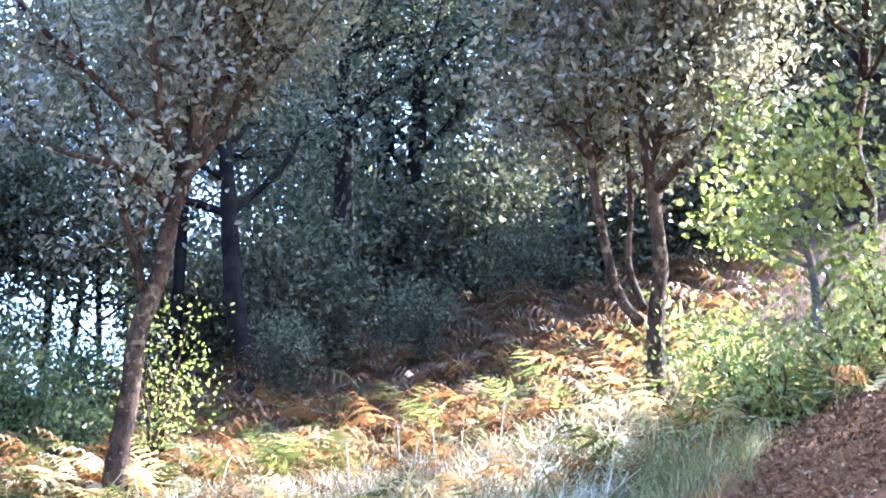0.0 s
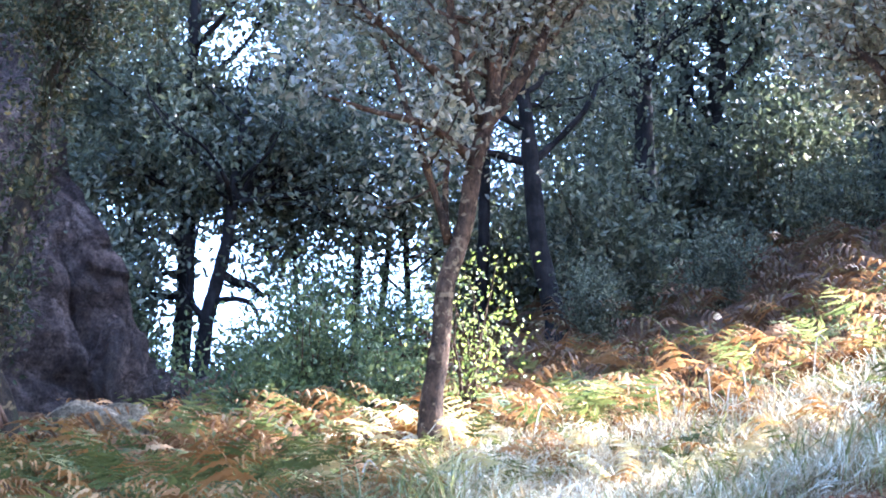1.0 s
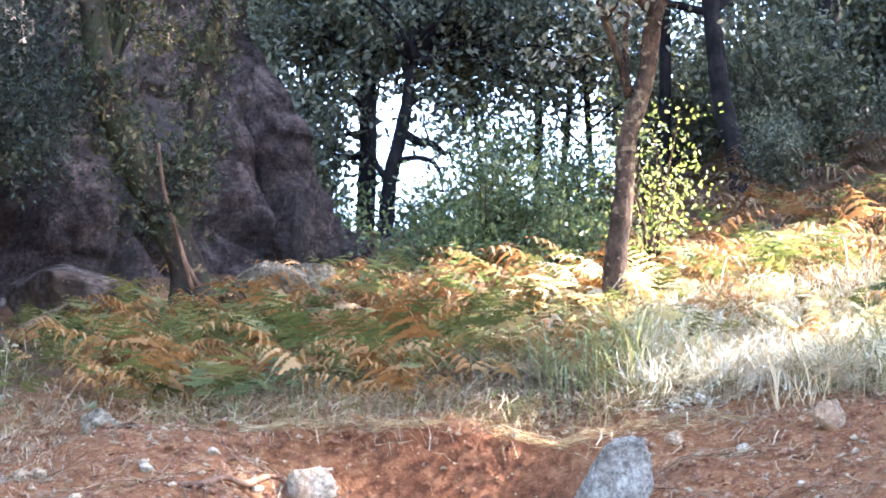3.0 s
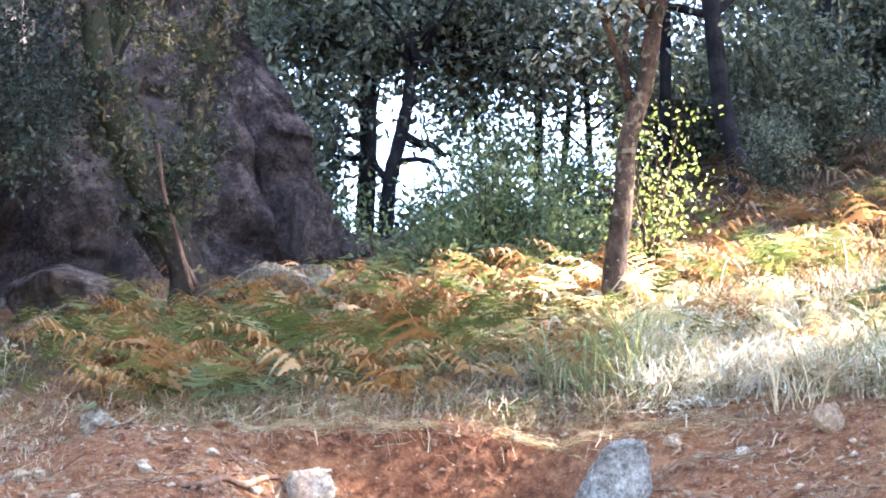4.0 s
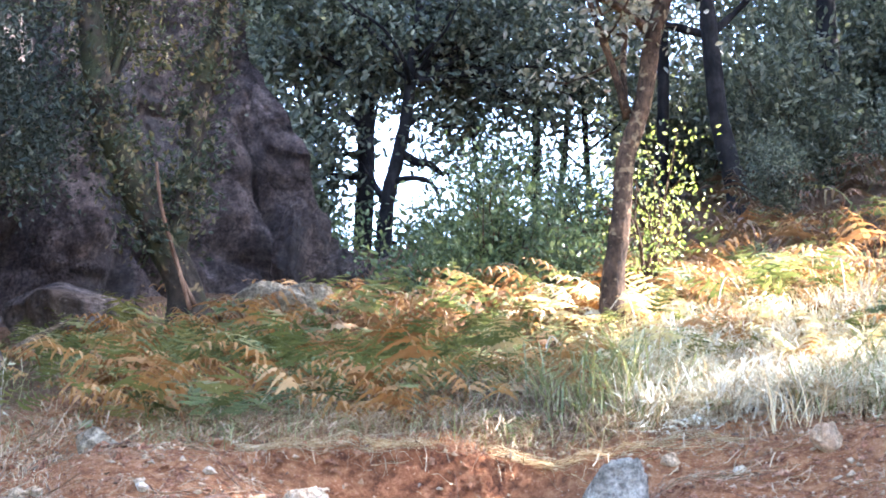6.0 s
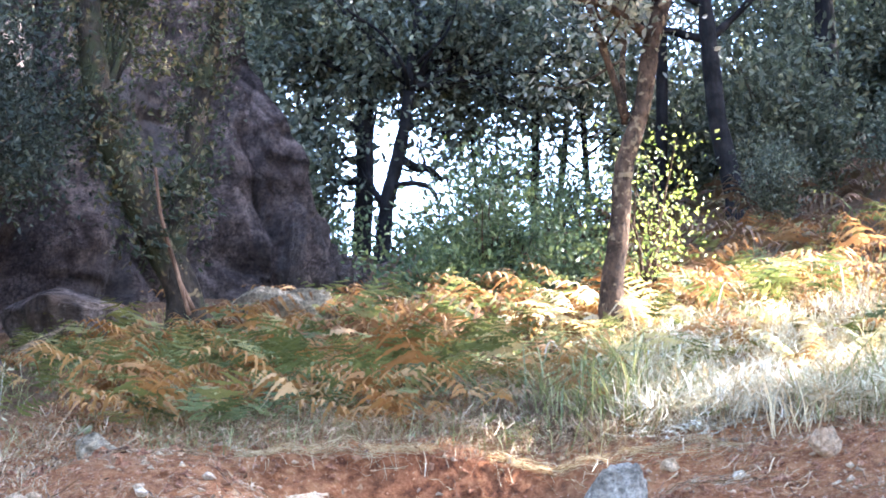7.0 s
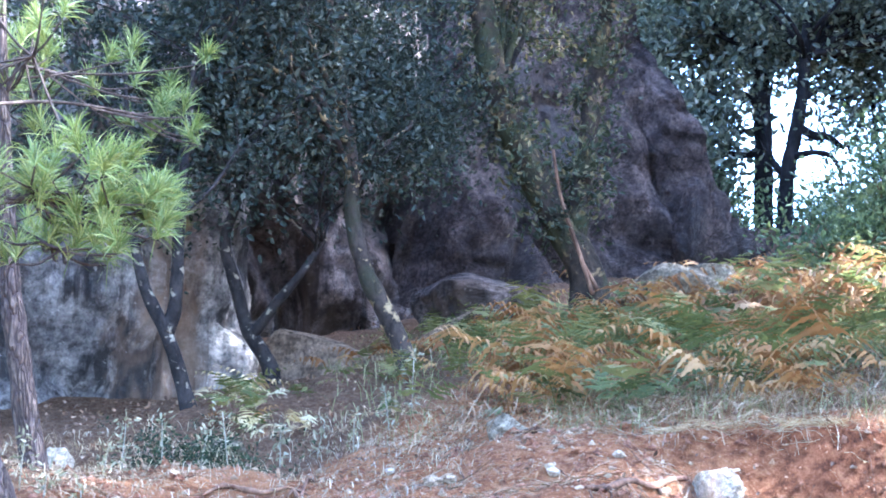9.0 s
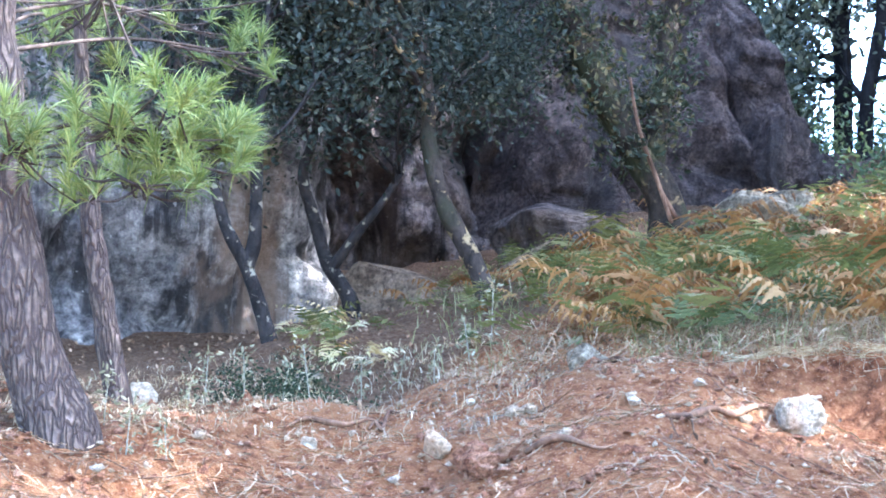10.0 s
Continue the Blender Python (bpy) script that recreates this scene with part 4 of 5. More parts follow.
# ---- bracken ----
def frond_mesh(name, material, seed, length=0.8, droop=0.0):
    """One bracken frond: a bare stalk that arches over into a flat blade of side leaves, each cut into small leaflets."""
    rng = np.random.default_rng(seed)
    verts, faces = [], []
    n = 12
    line = [Vector((length * (0.72 + 0.1 * droop) * (k / n) ** 2.1, 0, length * (k / n - (0.42 + 0.22 * droop) * (k / n) ** 2.6))) for k in range(n + 1)]
    for k in range(n):
        a, b = line[k], line[k + 1]
        w = 0.0045 * (1 - 0.75 * k / n)
        i = len(verts)
        verts += [a + Vector((0, -w, 0)), a + Vector((0, w, 0)), b + Vector((0, w, 0)), b + Vector((0, -w, 0))]
        faces.append((i, i + 1, i + 2, i + 3))
        f = (k + 1) / n
        if f < 0.36:
            continue
        way = (b - a).normalized()
        g = (f - 0.36) / 0.64
        for side in (-1, 1):
            reach = length * 0.31 * (1.04 - g) ** 0.8 * rng.uniform(0.65, 1.15)
            out = (Vector((0, side, 0)) + way * rng.uniform(0.0, 0.6) + Vector((0, 0, rng.uniform(-0.4, 0.3) - 0.5 * droop))).normalized()
            across = (way - out * way.dot(out)).normalized()
            wid = length * 0.04 * (1.12 - 0.75 * g) * rng.uniform(0.75, 1.2)
            m, start = 4, len(verts)
            for j in range(2 * m + 1):
                h = j / (2 * m)
                c = b + out * reach * h - Vector((0, 0, (0.2 + 0.5 * droop) * reach * h * h))
                w = wid * (1 - h) ** 0.6 * (1.0 if j % 2 else 0.42) + 0.001
                tilt = Vector((0, 0, -0.3 * w))
                verts += [c + across * w + out * w * 0.3 + tilt, c, c - across * w + out * w * 0.3 + tilt]
            for j in range(2 * m):
                q = start + 3 * j
                faces += [(q, q + 1, q + 4, q + 3), (q + 1, q + 2, q + 5, q + 4)]
    me = bpy.data.meshes.new(name)
    me.from_pydata([tuple(v) for v in verts], [], faces)
    me.materials.append(material)
    return me


FRONDS = {c: [frond_mesh("frond", M["fern_" + c], 400 + 7 * k + n, ln, droop) for k, ln in enumerate((0.66, 0.8, 0.92))] for n, (c, droop) in enumerate((("green", 0.0), ("rust", 0.55), ("straw", 0.2)))}
FERN_LABELS = {"green": "green bracken fern on the slope", "rust": "withered rust-orange bracken on the slope", "straw": "yellowing bracken in the sunlight"}


def fern(p, colours, rng, size=1.0):
    colour = rng.choice(colours)
    root = tagged(new("bracken_fern"), FERN_LABELS[colour], "fern", "bracken on the slope")
    root.matrix_world = pose(*p, 0, 0, rng.uniform(0, 360)) @ Matrix.Scale(size, 4)
    for k in range(int(rng.integers(5, 9))):
        own = colour if rng.uniform() < 0.8 else rng.choice(("green", "rust", "straw") if colour == "straw" else ("green", "rust"))
        fr = new("frond", FRONDS[own][int(rng.integers(0, 3))])
        fr.parent = root
        fr.matrix_basis = pose(rng.normal(0, 0.2), rng.normal(0, 0.2), -0.06, rng.uniform(-14, 14), rng.uniform(-12, 22), rng.uniform(0, 360)) @ Matrix.Scale(rng.uniform(0.5, 1.0), 4)
    return root


def bracken():
    rng = np.random.default_rng(9)
    zones = [  # az from, to, distance from, to, how many, size, colours
        (12.0, 22.9, 11.2, 14.8, 115, 0.84, ("green", "rust", "rust", "green")),
        (3.0, 12.0, 11.9, 15.6, 66, 0.8, ("straw", "rust", "green", "straw")),
        (-6.5, 3.0, 11.7, 14.5, 48, 0.75, ("straw", "rust", "green")),
        (-13.0, -6.5, 11.3, 13.2, 22, 0.6, ("green", "rust", "straw")),
        (24.0, 31.0, 11.8, 13.6, 16, 0.5, ("green", "green", "straw")),
        (21.5, 27.5, 12.8, 16.2, 34, 0.55, ("green", "green", "green", "rust")),
    ]
    for a0, a1, d0, d1, n, size, colours in zones:
        for _ in range(n):
            fern(ground_at(rng.uniform(a0, a1), rng.uniform(d0, d1)), colours, rng, size * rng.uniform(0.7, 1.2))

    # behind them, bracken that runs together
    for colour, material, label in (("rust", "rusty_fern", "rust-brown bracken running up the slope"), ("green", "mixed_fern", "yellow-green bracken running up the slope")):
        verts, faces = [], []
        for a0, a1, d0, d1, n in ((12.0, 18.0, 14.6, 17.0, 120), (6.0, 12.5, 15.2, 17.4, 90), (-8.0, 7.0, 14.5, 18.5, 260), (17.0, 20.5, 14.6, 15.3, 26)):
            for _ in range(n if colour == "rust" else n // 2):
                me = FRONDS[colour][int(rng.integers(0, 3))]
                m = pose(*ground_at(rng.uniform(a0, a1), rng.uniform(d0, d1), -0.04), rng.uniform(-14, 14), rng.uniform(-12, 22), rng.uniform(0, 360)) @ Matrix.Scale(rng.uniform(0.5, 0.95), 4)
                k = len(verts)
                verts += [tuple(m @ v.co) for v in me.vertices]
                faces += [tuple(i + k for i in f.vertices) for f in me.polygons]
        tagged(mesh_ob("bracken", verts, faces, M[material]), label, "ferns", kind="stuff")

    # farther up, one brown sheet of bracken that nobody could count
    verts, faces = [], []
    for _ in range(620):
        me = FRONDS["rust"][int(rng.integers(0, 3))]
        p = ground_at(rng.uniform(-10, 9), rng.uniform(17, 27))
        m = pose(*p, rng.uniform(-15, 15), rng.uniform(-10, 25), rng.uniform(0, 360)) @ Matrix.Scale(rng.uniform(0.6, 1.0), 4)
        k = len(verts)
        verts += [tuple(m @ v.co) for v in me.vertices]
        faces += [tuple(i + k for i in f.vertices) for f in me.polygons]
    tagged(mesh_ob("bracken", verts, faces, M["brown_shade_bracken"]), "withered brown bracken under the trees", "ferns", kind="stuff")


bracken()


def undergrowth():
    """Low, tangled bracken and herbs between the larger ferns, too small to pick apart."""
    rng = np.random.default_rng(19)
    for mat, label, areas in [
        ("bleached_glare_fern", "bleached white-straw undergrowth with sun glare put into its colour", [(2.2, 7.6, 10.95, 12.8, 120), (-5.5, 2.2, 11.0, 13.2, 120)]),
        ("mixed_fern", "low yellow-green undergrowth between the ferns", [(-9.0, 12.5, 11.0, 14.6, 260), (-7.0, 5.0, 15.0, 18.0, 70), (12.5, 24.0, 11.3, 14.8, 210)]),
        ("rusty_fern", "low rust-brown undergrowth between the ferns", [(-9.0, 12.5, 11.2, 14.8, 190), (12.5, 24.0, 11.3, 14.8, 200)]),
    ]:
        verts, faces = [], []
        for a0, a1, d0, d1, n in areas:
            for _ in range(n):
                me = FRONDS["green"][int(rng.integers(0, 3))]
                p = ground_at(rng.uniform(a0, a1), rng.uniform(d0, d1), -0.03)
                m = pose(*p, rng.uniform(-40, 40), rng.uniform(-10, 65), rng.uniform(0, 360)) @ Matrix.Scale(rng.uniform(0.28, 0.55), 4)
                k = len(verts)
                verts += [tuple(m @ v.co) for v in me.vertices]
                faces += [tuple(i + k for i in f.vertices) for f in me.polygons]
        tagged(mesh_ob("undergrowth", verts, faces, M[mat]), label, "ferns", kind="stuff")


undergrowth()


# ---- grass ----
def blades(rng, spots, high, width=0.006, flop=0.5, thick=0.06):
    """Bent grass blades at the given spots."""
    verts, faces = [], []
    for p in spots:
        a = rng.uniform(0, 6.28)
        way = Vector((math.cos(a), math.sin(a), 0))
        side = Vector((-way.y, way.x, 0)) * width * rng.uniform(0.6, 1.2)
        h, b = high * rng.uniform(0.45, 1.2), flop * rng.uniform(0.2, 1.3)
        q = p + Vector((rng.normal(0, thick), rng.normal(0, thick), -0.01))
        i = len(verts)
        m1 = q + Vector((0, 0, h * 0.5)) + way * b * h * 0.2
        m2 = q + Vector((0, 0, h * (0.9 - 0.12 * b))) + way * b * h * 0.6
        tip = q + Vector((0, 0, h * (1.0 - 0.3 * b))) + way * b * h * 1.05
        verts += [q - side, q + side, m1 + side * 0.9, m1 - side * 0.9, m2 + side * 0.6, m2 - side * 0.6, tip]
        faces += [(i, i + 1, i + 2, i + 3), (i + 3, i + 2, i + 4, i + 5), (i + 5, i + 4, i + 6)]
    return verts, faces


def strewn(rng, spots, length, width=0.0025, lift=0.02, along=None):
    """Dead stalks lying tangled on the ground or on one another."""
    verts, faces = [], []
    for p in spots:
        a = rng.uniform(0, 6.28) if along is None else along + rng.normal(0, 0.55)
        ln = length * rng.uniform(0.4, 1.3)
        way = Vector((math.cos(a), math.sin(a), 0)) * ln / 3
        side = Vector((-way.y, way.x, 0)).normalized() * width * rng.uniform(0.6, 1.3)
        if abs(rough_z(p.x + 2.6 * way.x, p.y + 2.6 * way.y) - rough_z(p.x, p.y)) > 0.09:
            continue
        q, bend, i = p.copy(), rng.normal(0, 0.35), len(verts)
        base = rng.uniform(0, lift)
        for k in range(4):
            h = rough_z(q.x, q.y) + 0.006 + base * (1 + 0.25 * math.sin(2.1 * k + 9 * base))
            up = Vector((0, 0, width * 0.8))
            verts += [Vector((q.x, q.y, h)) - side + up, Vector((q.x, q.y, h)) + side]
            q = q + way
            way = Matrix.Rotation(bend, 3, "Z") @ way
        faces += [(i + 2 * k, i + 2 * k + 1, i + 2 * k + 3, i + 2 * k + 2) for k in range(3)]
    return verts, faces


def grass():
    rng = np.random.default_rng(21)
    tufts = [(9.0, 11.3, 0.5, 360), (8.4, 11.5, 0.42, 340), (10.2, 11.6, 0.4, 340), (4.0, 11.0, 0.34, 360), (3.2, 11.2, 0.32, 300), (2.0, 11.4, 0.4, 380), (0.4, 11.2, 0.42, 380), (-0.6, 11.3, 0.45, 400),
             (-1.6, 11.5, 0.45, 380), (-3.0, 11.3, 0.42, 380), (-4.5, 11.6, 0.42, 360), (-6.2, 11.4, 0.4, 360), (1.4, 12.8, 0.42, 300)]
    for n, (az, d, h, count) in enumerate(tufts):
        p = ground_at(az, d)
        spots = []
        for _ in range(count // 4):
            q = p + Vector((rng.normal(0, 0.15), rng.normal(0, 0.15), 0))
            spots.append(Vector((q.x - p.x, q.y - p.y, rough_z(q.x, q.y) - p.z)))
        v, f = blades(rng, spots, h, 0.0048, 1.5, 0.01)
        ob = mesh_ob("grass_tuft", v, f, M["straw"] if n % 5 == 3 else M["grass"])
        ob.location = p
        tagged(ob, "dry straw-coloured grass tuft on the bank" if n % 5 == 3 else "tall green grass tuft on the bank", "grass", "grass tufts")
    for name, mat, a0, a1, d0, d1, n, h, label in [
        ("dry_grass", "dull_straw", -9, 19.5, 10.6, 12.0, 3000, 0.17, "dry brown grass along the bank edge"),
        ("short_grass", "grass", 9, 22, 10.75, 12.0, 1200, 0.17, "thin green weeds along the bank edge"),
        ("dry_grass", "straw", -9, 10.5, 11.1, 14.6, 4200, 0.24, "bleached dry grass among the bracken"),
        ("short_grass", "grass", -8.8, -3.5, 10.2, 11.6, 1500, 0.22, "weedy grass beside the mound"),
        ("short_grass", "grass", -12, 28, 11.4, 16.5, 3600, 0.2, "short green grass among the bracken"),
        ("dry_grass", "straw", 24, 42, 9.9, 12.5, 3000, 0.08, "sparse dry grass on the bank edge"),
        ("dry_grass", "straw", -3, 9, 11.0, 13.4, 4200, 0.34, "bleached long grass lying in the sun"),
    ]:
        spots = [ground_at(rng.uniform(a0, a1), rng.uniform(d0, d1)) for _ in range(n)]
        v, f = blades(rng, spots, h, 0.0032 if h > 0.3 else 0.002, 1.9, 0.03)
        tagged(mesh_ob(name, v, f, M[mat]), label, "grass", kind="stuff")


grass()


# ---- shrubs ----
def shrubs():
    shrub("evergreen_shrub", ground_at(12.2, 17.0), M["shrub_leaf"], "dense green shrub among the bracken", 91, 0.62, 1.0, 26, 17, 0.05, 0.13)
    shrub("evergreen_shrub", ground_at(13.6, 16.6), M["shrub_leaf"], "dense green shrub among the bracken", 92, 0.5, 0.5, 12, 20, 0.05, 0.12)
    shrub("evergreen_shrub", ground_at(10.4, 16.6), M["shrub_leaf"], "dense green shrub among the bracken", 93, 0.4, 0.7, 12, 18, 0.05, 0.12)
    for k, (az, d, w, h) in enumerate([(12.4, 22.0, 0.6, 1.2), (9.5, 21.0, 0.7, 0.7), (14.6, 24.5, 0.5, 0.3), (13.3, 18.6, 0.4, 0.6), (17.0, 21.0, 0.6, 0.7), (10.6, 24.0, 0.7, 1.3)]):
        shrub("evergreen_shrub", ground_at(az, d), M["shrub_leaf"], "open leafy shrub against the bright gap", 110 + k, w, h, 12, 11, 0.055, 0.14, "shrubs in the gap")
    shrub("sapling", ground_at(8.0, 15.6), M["lime_leaf"], "thin sapling with small sunlit leaves beside the oak", 94, 0.45, 1.5, 8, 7, 0.04, 0.1)
    for k, (az, d, w, h) in enumerate([(-8.8, 12.6, 0.4, 0.42), (-9.6, 12.2, 0.45, 0.4), (-11.2, 12.3, 0.5, 0.5), (-7.9, 13.3, 0.25, 0.3), (-12.4, 12.6, 0.5, 0.5)]):
        shrub("bramble", ground_at(az, d), M["lime_leaf"], "low bramble with bright yellow-green leaves", 95 + k, w, h, 14, 6, 0.045, 0.12, "brambles")
    rng = np.random.default_rng(33)
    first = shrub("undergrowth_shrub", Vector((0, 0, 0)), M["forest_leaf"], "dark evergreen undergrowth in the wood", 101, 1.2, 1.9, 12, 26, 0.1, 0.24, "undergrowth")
    first.matrix_basis = pose(*ground_at(6.6, 24.5), 0, 0, 0)
    spots = [(rng.uniform(-14, 8.5), rng.uniform(23, 36)) for _ in range(34)] + [(rng.uniform(18, 44), rng.uniform(20, 27)) for _ in range(14)]
    for az, d in spots:
        c = copy_thing(first, pose(*ground_at(az, d), 0, 0, rng.uniform(0, 360)))
    for az, d, s in [(4.4, 20.4, 0.4), (0.9, 22.2, 0.45), (3.7, 23.0, 0.6), (-2.4, 23.8, 0.55)]:
        copy_thing(first, pose(*ground_at(az, d), 0, 0, rng.uniform(0, 360))).scale = (s, s, s)
    low = shrub("low_evergreen", ground_at(31.0, 11.3), M["low_leaf"], "low dark green shrub under the crag", 131, 0.34, 0.04, 16, 20, 0.028, 0.035, "low shrubs")
    low.scale = (0.8, 0.8, 0.7)
    for az, d in [(32.6, 11.1), (31.8, 11.4)]:
        copy_thing(low, pose(*ground_at(az, d), 0, 0, rng.uniform(0, 360))).scale = (0.75, 0.75, 0.65)


shrubs()


# ---- stones, roots and litter ----
def loose_things():
    stone("boulder", ground_at(9.0, 9.75, -0.06), (0.19, 0.18, 0.27), M["grey_rock"], "angular grey limestone boulder in the bank", 1, 0.2)
    stone("stone", ground_at(3.3, 10.2), (0.1, 0.1, 0.085), M["pale_rock"], "pale ochre stone lying on the earth", 2, 0.2)
    stone("stone", ground_at(17.5, 9.95), (0.14, 0.12, 0.13), M["white_rock"], "white and ochre limestone block in the bank", 33, 0.2, 0.25)
    stone("boulder", ground_at(18.7, 15.5), (0.5, 0.34, 0.3), M["lichen_rock"], "flat lichen-grey boulder among the bracken", 4, 0.2)
    stone("boulder", ground_at(17.5, 15.9), (0.36, 0.3, 0.24), M["lichen_rock"], "lichen-grey boulder among the bracken", 14, 0.2)
    stone("stone", ground_at(23.1, 11.0), (0.15, 0.12, 0.1), M["lichen_rock"], "lichen-covered grey stone on the bank edge", 5, 0.2)
    stone("stone", ground_at(22.75, 12.2), (0.07, 0.07, 0.06), M["grey_rock"], "grey stone on the bank edge", 6, 0.2)
    stone("stone", ground_at(35.35, 10.9), (0.1, 0.06, 0.08), M["white_rock"], "white stone beside the young pine", 7, 0.1)
    stone("stone", ground_at(30.9, 11.6), (0.12, 0.09, 0.07), M["lichen_rock"], "grey stone in dry grass", 8, 0.25)
    stone("boulder", ground_at(28.5, 15.2), (0.6, 0.3, 0.34), M["tan_rock"], "tan boulder at the foot of the crag", 9, 0.2)
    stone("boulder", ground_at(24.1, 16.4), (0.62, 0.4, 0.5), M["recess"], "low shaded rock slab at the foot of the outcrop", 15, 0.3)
    stone("stone", ground_at(27.5, 9.7), (0.13, 0.11, 0.1), M["pale_rock"], "ochre-stained stone half sunk in red earth", 10, 0.3)
    # broken blocks at the sloping end of the shaded rock
    for k, (az, d, w, h, turn) in enumerate([(17.9, 18.7, 0.26, 0.62, 10), (17.45, 18.8, 0.24, 0.5, 40), (17.0, 18.9, 0.22, 0.38, 75), (16.55, 19.0, 0.24, 0.26, 20), (16.1, 19.1, 0.2, 0.16, 55)]):
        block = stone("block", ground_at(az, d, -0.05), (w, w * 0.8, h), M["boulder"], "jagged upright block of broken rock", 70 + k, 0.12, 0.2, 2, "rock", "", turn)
        del block["category"]
        block.parent = crag
    rng = np.random.default_rng(55)
    for k, (az, d, r) in enumerate([(30.84, 9.9, 0.045), (25.26, 10.1, 0.04), (24.76, 10.2, 0.035), (21.93, 9.85, 0.035), (24.8, 10.2, 0.04), (25.24, 10.15, 0.045), (20.1, 10.1, 0.03), (22.0, 9.9, 0.03), (23.8, 9.3, 0.03), (28.5, 9.45, 0.03),
                                    (33.8, 9.7, 0.03), (29.6, 10.1, 0.025), (26.4, 10.5, 0.025), (18.9, 9.8, 0.03), (7.4, 10.5, 0.05), (5.6, 10.2, 0.03), (1.4, 10.1, 0.03), (32.3, 10.3, 0.03), (36.6, 9.2, 0.035)]):
        stone("stone", ground_at(az, d), (r * 1.3, r, r * 0.85), M["white_rock"] if k % 3 == 0 else M["pale_rock"], "small pale stone on the red earth", 20 + k, 0.2, 0.12, 1, "rock", "small stones")
    for k in range(5):
        az, d = 25.7 + rng.normal(0, 0.35), 9.45 + rng.normal(0, 0.12)
        r = rng.uniform(0.05, 0.12)
        stone("earth_clod", ground_at(az, d), (r * 1.2, r, r * 0.8), M["clod"], "clod of red earth with dry grass", 60 + k, 0.25, 0.2, 2, "earth", "clods")
    for k, (az0, d0, az1, d1, r) in enumerate([(31.5, 10.15, 28.6, 10.3, 0.018), (21.0, 9.35, 18.0, 10.2, 0.024), (22.85, 10.6, 21.6, 10.75, 0.022), (24.9, 9.2, 22.4, 8.9, 0.02), (29.2, 10.2, 28.3, 10.5, 0.016), (16.8, 12.1, 15.0, 11.9, 0.03), (20.6, 9.6, 20.3, 9.2, 0.014)]):
        pts = []
        for s in range(6):
            f = s / 5
            pts.append(ground_at(az0 + (az1 - az0) * f, d0 + (d1 - d0) * f + rng.normal(0, 0.05), 0.012 + 0.02 * math.sin(3 * f)))
        v, f = tube(pts, [r * 0.4, r * 0.7, r * 0.75, r * 0.7, r * 0.5, r * 0.2], 8, 5, 0.3, k)
        tagged(mesh_ob("root", v, f, M["wood"], smooth=True), "bare woody root lying on the red earth", "root", "roots")
    # arching dry stalks
    for k, (az, d, h, lean) in enumerate([(16.6, 12.0, 0.3, -0.3), (17.0, 12.1, 0.34, 0.25), (15.2, 12.4, 0.26, -0.2), (8.3, 14.2, 0.4, -0.3), (6.2, 13.6, 0.5, 0.2), (2.0, 13.4, 0.4, 0.05), (1.2, 13.6, 0.45, -0.05), (0.8, 13.5, 0.38, 0.1), (0.2, 13.8, 0.42, -0.08), (-1.6, 14.0, 0.5, 0.12), (2.6, 13.8, 0.4, -0.1), (11.0, 12.6, 0.35, 0.2)]):
        p = ground_at(az, d, -0.02)
        pts = [p, p + Vector((lean * 0.25 * h, 0, h * 0.6)), p + Vector((lean * 0.8 * h, 0.02, h * 0.98)), p + Vector((lean * 1.7 * h, 0.03, h * (1.02 - abs(lean))))]
        v, f = tube(pts, [0.006, 0.0055, 0.005, 0.003], 5, 5)
        tagged(mesh_ob("dry_stalk", v, f, M["straw_stalk"]), "bleached dry plant stalk among the bracken", "stalk", "dry stalks")
    # pale thistles along the bank edge
    for k, (az, d, h) in enumerate([(30.8, 10.7, 0.3), (33.7, 10.8, 0.26), (32.6, 10.85, 0.24), (35.8, 9.4, 0.2), (34.7, 9.4, 0.16), (29.4, 11.5, 0.22), (25.8, 12.2, 0.34), (36.4, 9.9, 0.24), (28.4, 11.6, 0.2), (31.6, 11.0, 0.2), (26.4, 11.9, 0.24), (27.4, 11.6, 0.2), (34.2, 10.4, 0.18)]):
        root = tagged(new("thistle"), "small pale dry thistle on the bank edge", "plant", "thistles")
        root.location = ground_at(az, d)
        top = Vector((rng.normal(0, 0.03), 0, h))
        v, f = tube([Vector((0, 0, -0.02)), top * 0.5, top], [0.0035, 0.003, 0.0025], 5, 3)
        mesh_ob("stem", v, f, M["grey_stalk"], root)
        v, f = leaves(rng, [top * q for q in (0.15, 0.3, 0.45, 0.6, 0.75, 0.9, 1.0, 1.0)], 6, 0.022, 0.034, 0.35, 0.3)
        tagged(mesh_ob("foliage", v, f, M["grey_leaf"], root), kind="stuff")
    # dead stalks: over the lip of the cut, in patches on the bank, and bleached with sun glare in the colour
    spots = []
    while len(spots) < 800:
        p = ground_at(rng.uniform(6.0, 19.5), 10.68 + rng.normal(0, 0.06))
        if noise.noise(Vector((p.x * 2.2, p.y * 2.2, 2))) > -0.2:
            spots.append(p)
    v, f = strewn(rng, spots, 0.14, 0.002, 0.03, 0.2)
    tagged(mesh_ob("dry_straw", v, f, M["straw"]), "dry straw lying over the lip of the cut bank", "straw", kind="stuff")
    spots = []
    while len(spots) < 3200:
        p = ground_at(rng.uniform(-4, 41), rng.uniform(8.4, 10.9))
        if noise.noise(Vector((p.x * 1.5, p.y * 2.6, 4))) + 0.4 * noise.noise(Vector((p.x * 5, p.y * 5, 8))) > 0.0:
            spots.append(p)
    v, f = strewn(rng, spots, 0.16, 0.0022, 0.02)
    tagged(mesh_ob("dry_straw", v, f, M["dull_straw"]), "short dry stalks lying in patches on the bank", "straw", kind="stuff")
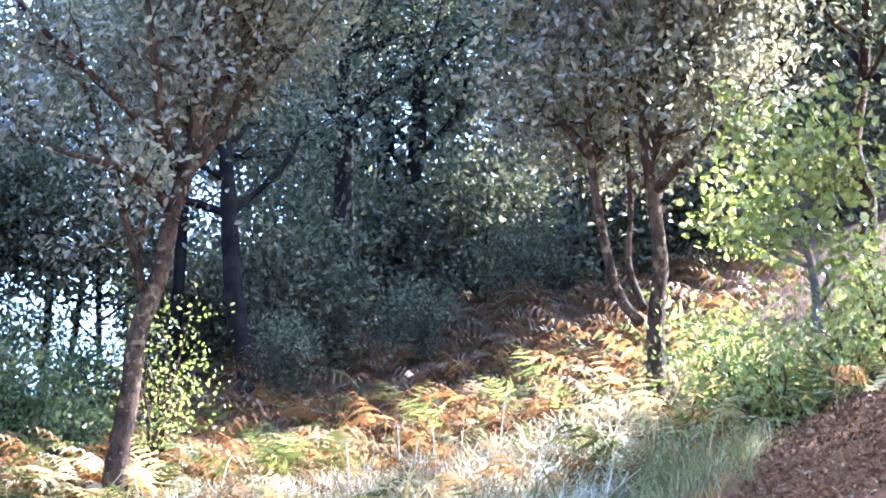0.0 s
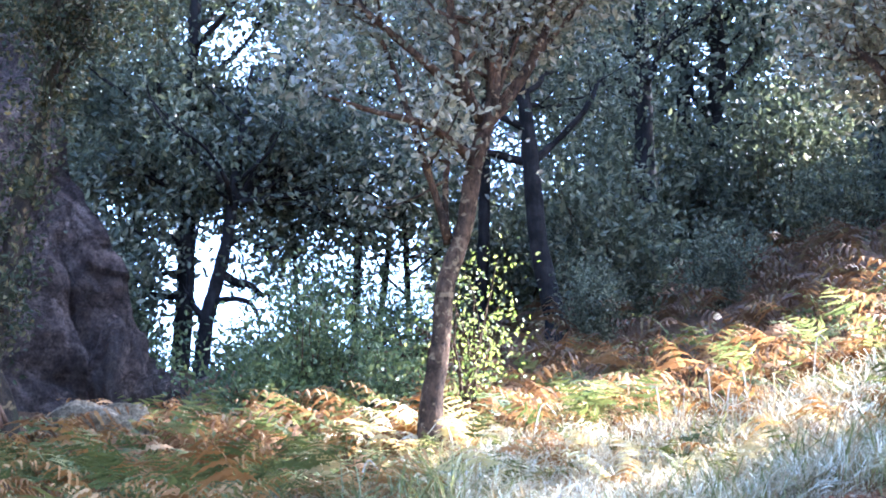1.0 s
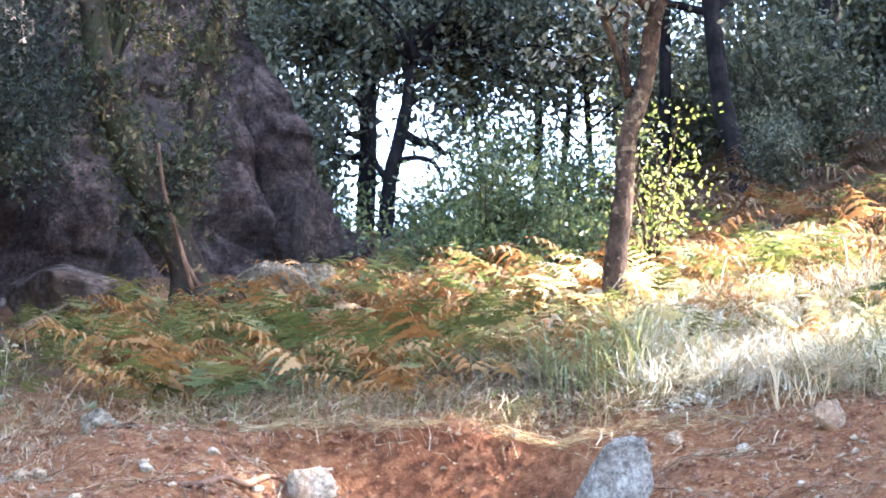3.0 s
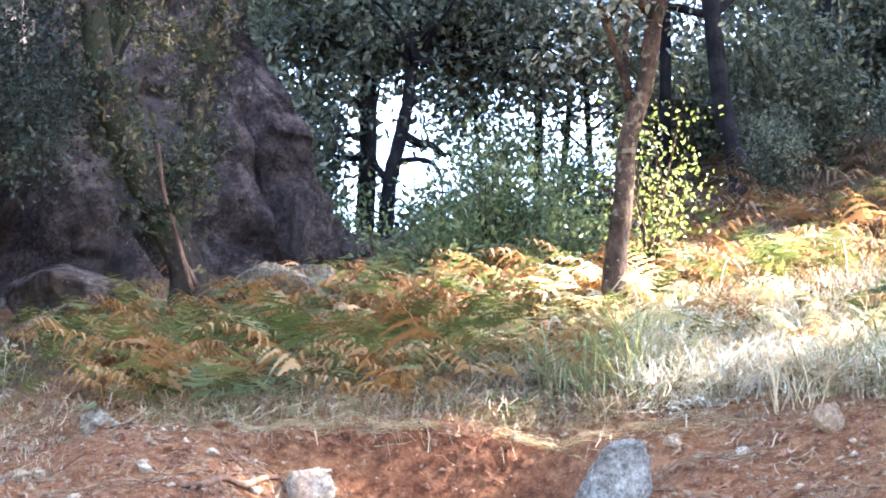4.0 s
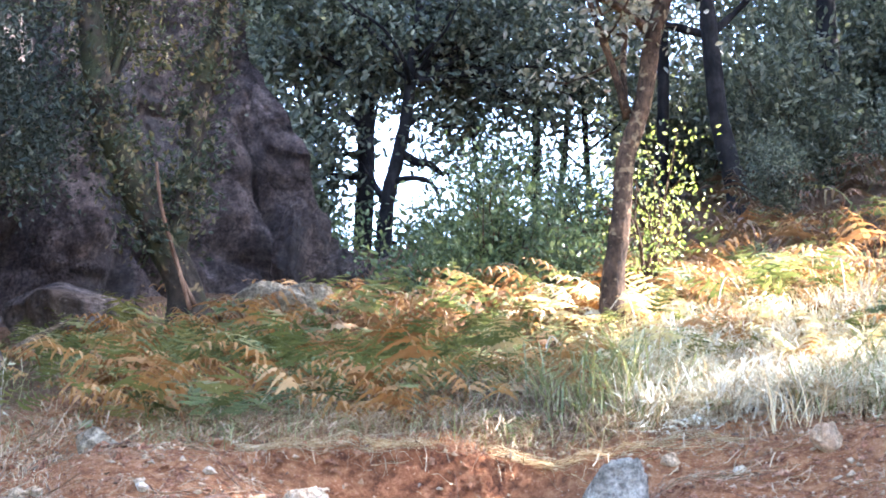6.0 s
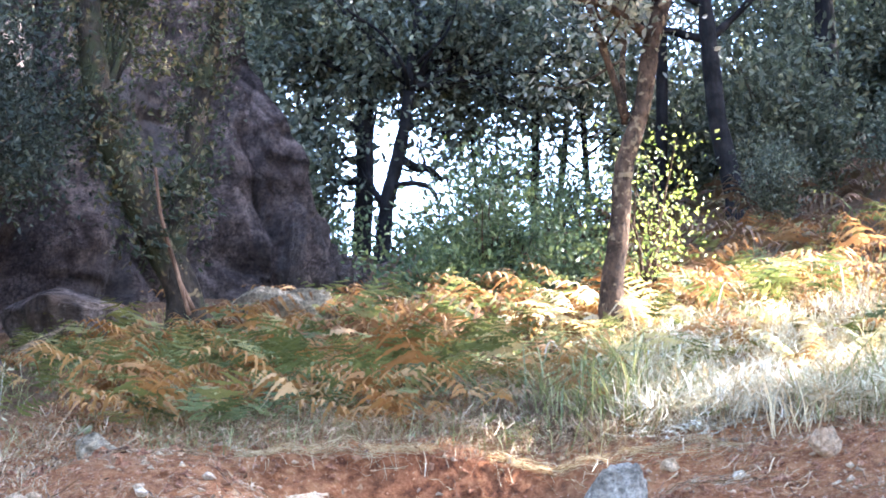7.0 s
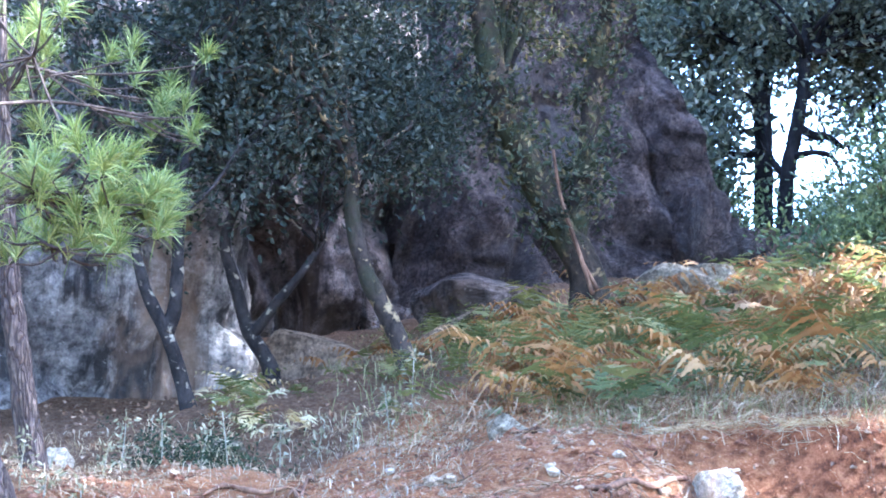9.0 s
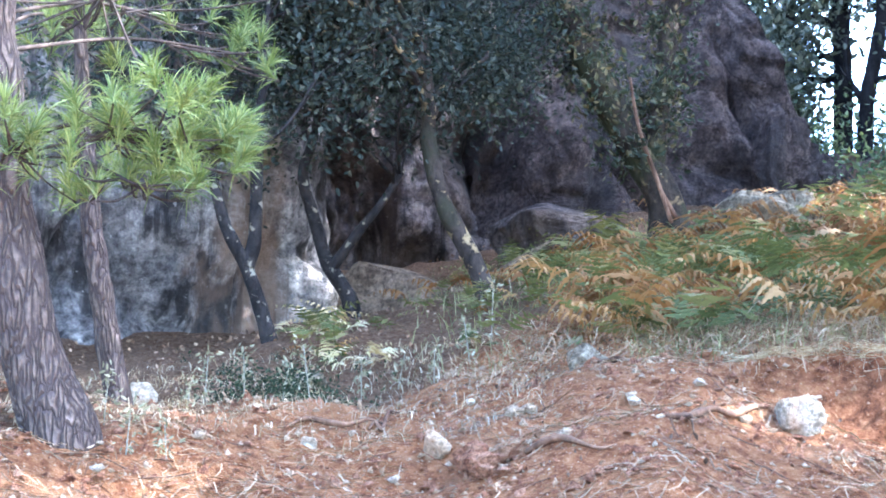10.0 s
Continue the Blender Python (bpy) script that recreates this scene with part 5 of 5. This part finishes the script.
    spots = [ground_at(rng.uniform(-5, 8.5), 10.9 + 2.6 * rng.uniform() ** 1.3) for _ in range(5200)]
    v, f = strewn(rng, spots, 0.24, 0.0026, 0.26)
    tagged(mesh_ob("dry_straw", v, f, M["bleached_glare_fern"]), "tangle of bleached stalks among the bracken, sun glare in their colour", "straw", kind="stuff")
    spots = [ground_at(9 + 18 * rng.uniform() ** 1.5, 10.85 + 1.3 * rng.uniform() ** 1.2) for _ in range(2800)]
    v, f = strewn(rng, spots, 0.2, 0.0022, 0.12)
    tagged(mesh_ob("dry_straw", v, f, M["dull_straw"]), "dead brown stalks under the bracken", "straw", kind="stuff")
    # pebbles and fallen leaves
    verts, faces = [], []
    for _ in range(6500):
        p = ground_at(rng.uniform(-12, 41), rng.uniform(8.4, 11.3))
        r = 0.005 + 0.022 * rng.uniform(0, 1) ** 5
        k = len(verts)
        o = rng.normal(0, 0.25, (6, 3))
        for q, w in zip(((1, 0, 0), (-1, 0, 0), (0, 1, 0), (0, -1, 0), (0, 0, 0.7), (0, 0, -0.5)), o):
            verts.append(tuple(p + (Vector(q) + Vector(w)) * r))
        faces += [(k + a, k + b, k + c) for a, b, c in ((0, 2, 4), (2, 1, 4), (1, 3, 4), (3, 0, 4), (2, 0, 5), (1, 2, 5), (3, 1, 5), (0, 3, 5))]
    tagged(mesh_ob("pebbles", verts, faces, M["pale_rock"]), "pale pebbles and grit on red earth", "pebbles", kind="stuff")
    verts, faces = [], []
    for _ in range(7000):
        az = rng.uniform(-12, 41)
        p = ground_at(az, rng.uniform(8.3, 11.0))
        r = 0.006 + 0.03 * rng.uniform(0, 1) ** 4
        k = len(verts)
        o = rng.normal(0, 0.3, (6, 3))
        for q, w in zip(((1, 0, 0), (-1, 0, 0), (0, 1, 0), (0, -1, 0), (0, 0, 0.8), (0, 0, -0.5)), o):
            verts.append(tuple(p + (Vector(q) + Vector(w)) * r))
        faces += [(k + a, k + b, k + c) for a, b, c in ((0, 2, 4), (2, 1, 4), (1, 3, 4), (3, 0, 4), (2, 0, 5), (1, 2, 5), (3, 1, 5), (0, 3, 5))]
    tagged(mesh_ob("earth_crumbs", verts, faces, M["clod"]), "crumbs and clods of red earth", "earth", kind="stuff")
    pieces = []
    for _ in range(420):
        az, d, ln, a = rng.uniform(-12, 41), rng.uniform(8.6, 12.5), rng.uniform(0.05, 0.28), rng.uniform(0, 6.28)
        p = ground_at(az, d)
        q = p + Vector((math.cos(a) * ln, math.sin(a) * ln, 0))
        m = (p + q) / 2 + Vector(rng.normal(0, 0.015, 3))
        pts = [Vector((w.x, w.y, rough_z(w.x, w.y) + 0.008)) for w in (p, m, q)]
        pieces.append(tube(pts, [0.0014 + 0.003 * rng.uniform() ** 3] * 3, 4, 1))
    v, f = joined(pieces)
    tagged(mesh_ob("fallen_twigs", v, f, M["wood"]), "dry twigs and stalks scattered on the earth", "twigs", kind="stuff")
    spots = [ground_at(rng.uniform(-12, 41), (10.6 if rng.uniform() < 0.85 else 8.6) + 7 * rng.uniform() ** 1.2, 0.015) for _ in range(8000)]
    v, f = leaves(rng, spots, 1, 0.01, 0.032, 0.5, 0.0)
    tagged(mesh_ob("fallen_leaves", v, f, M["dead_leaf"]), "dry brown fallen leaves on the ground", "leaf litter", kind="stuff")
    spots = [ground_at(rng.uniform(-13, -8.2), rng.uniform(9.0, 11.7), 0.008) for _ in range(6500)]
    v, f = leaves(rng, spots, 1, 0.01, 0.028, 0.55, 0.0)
    tagged(mesh_ob("fallen_leaves", v, f, M["shade_toned_litter"]), "brown leaf litter on the mound with shade put into its colour", "leaf litter", kind="stuff")


loose_things()
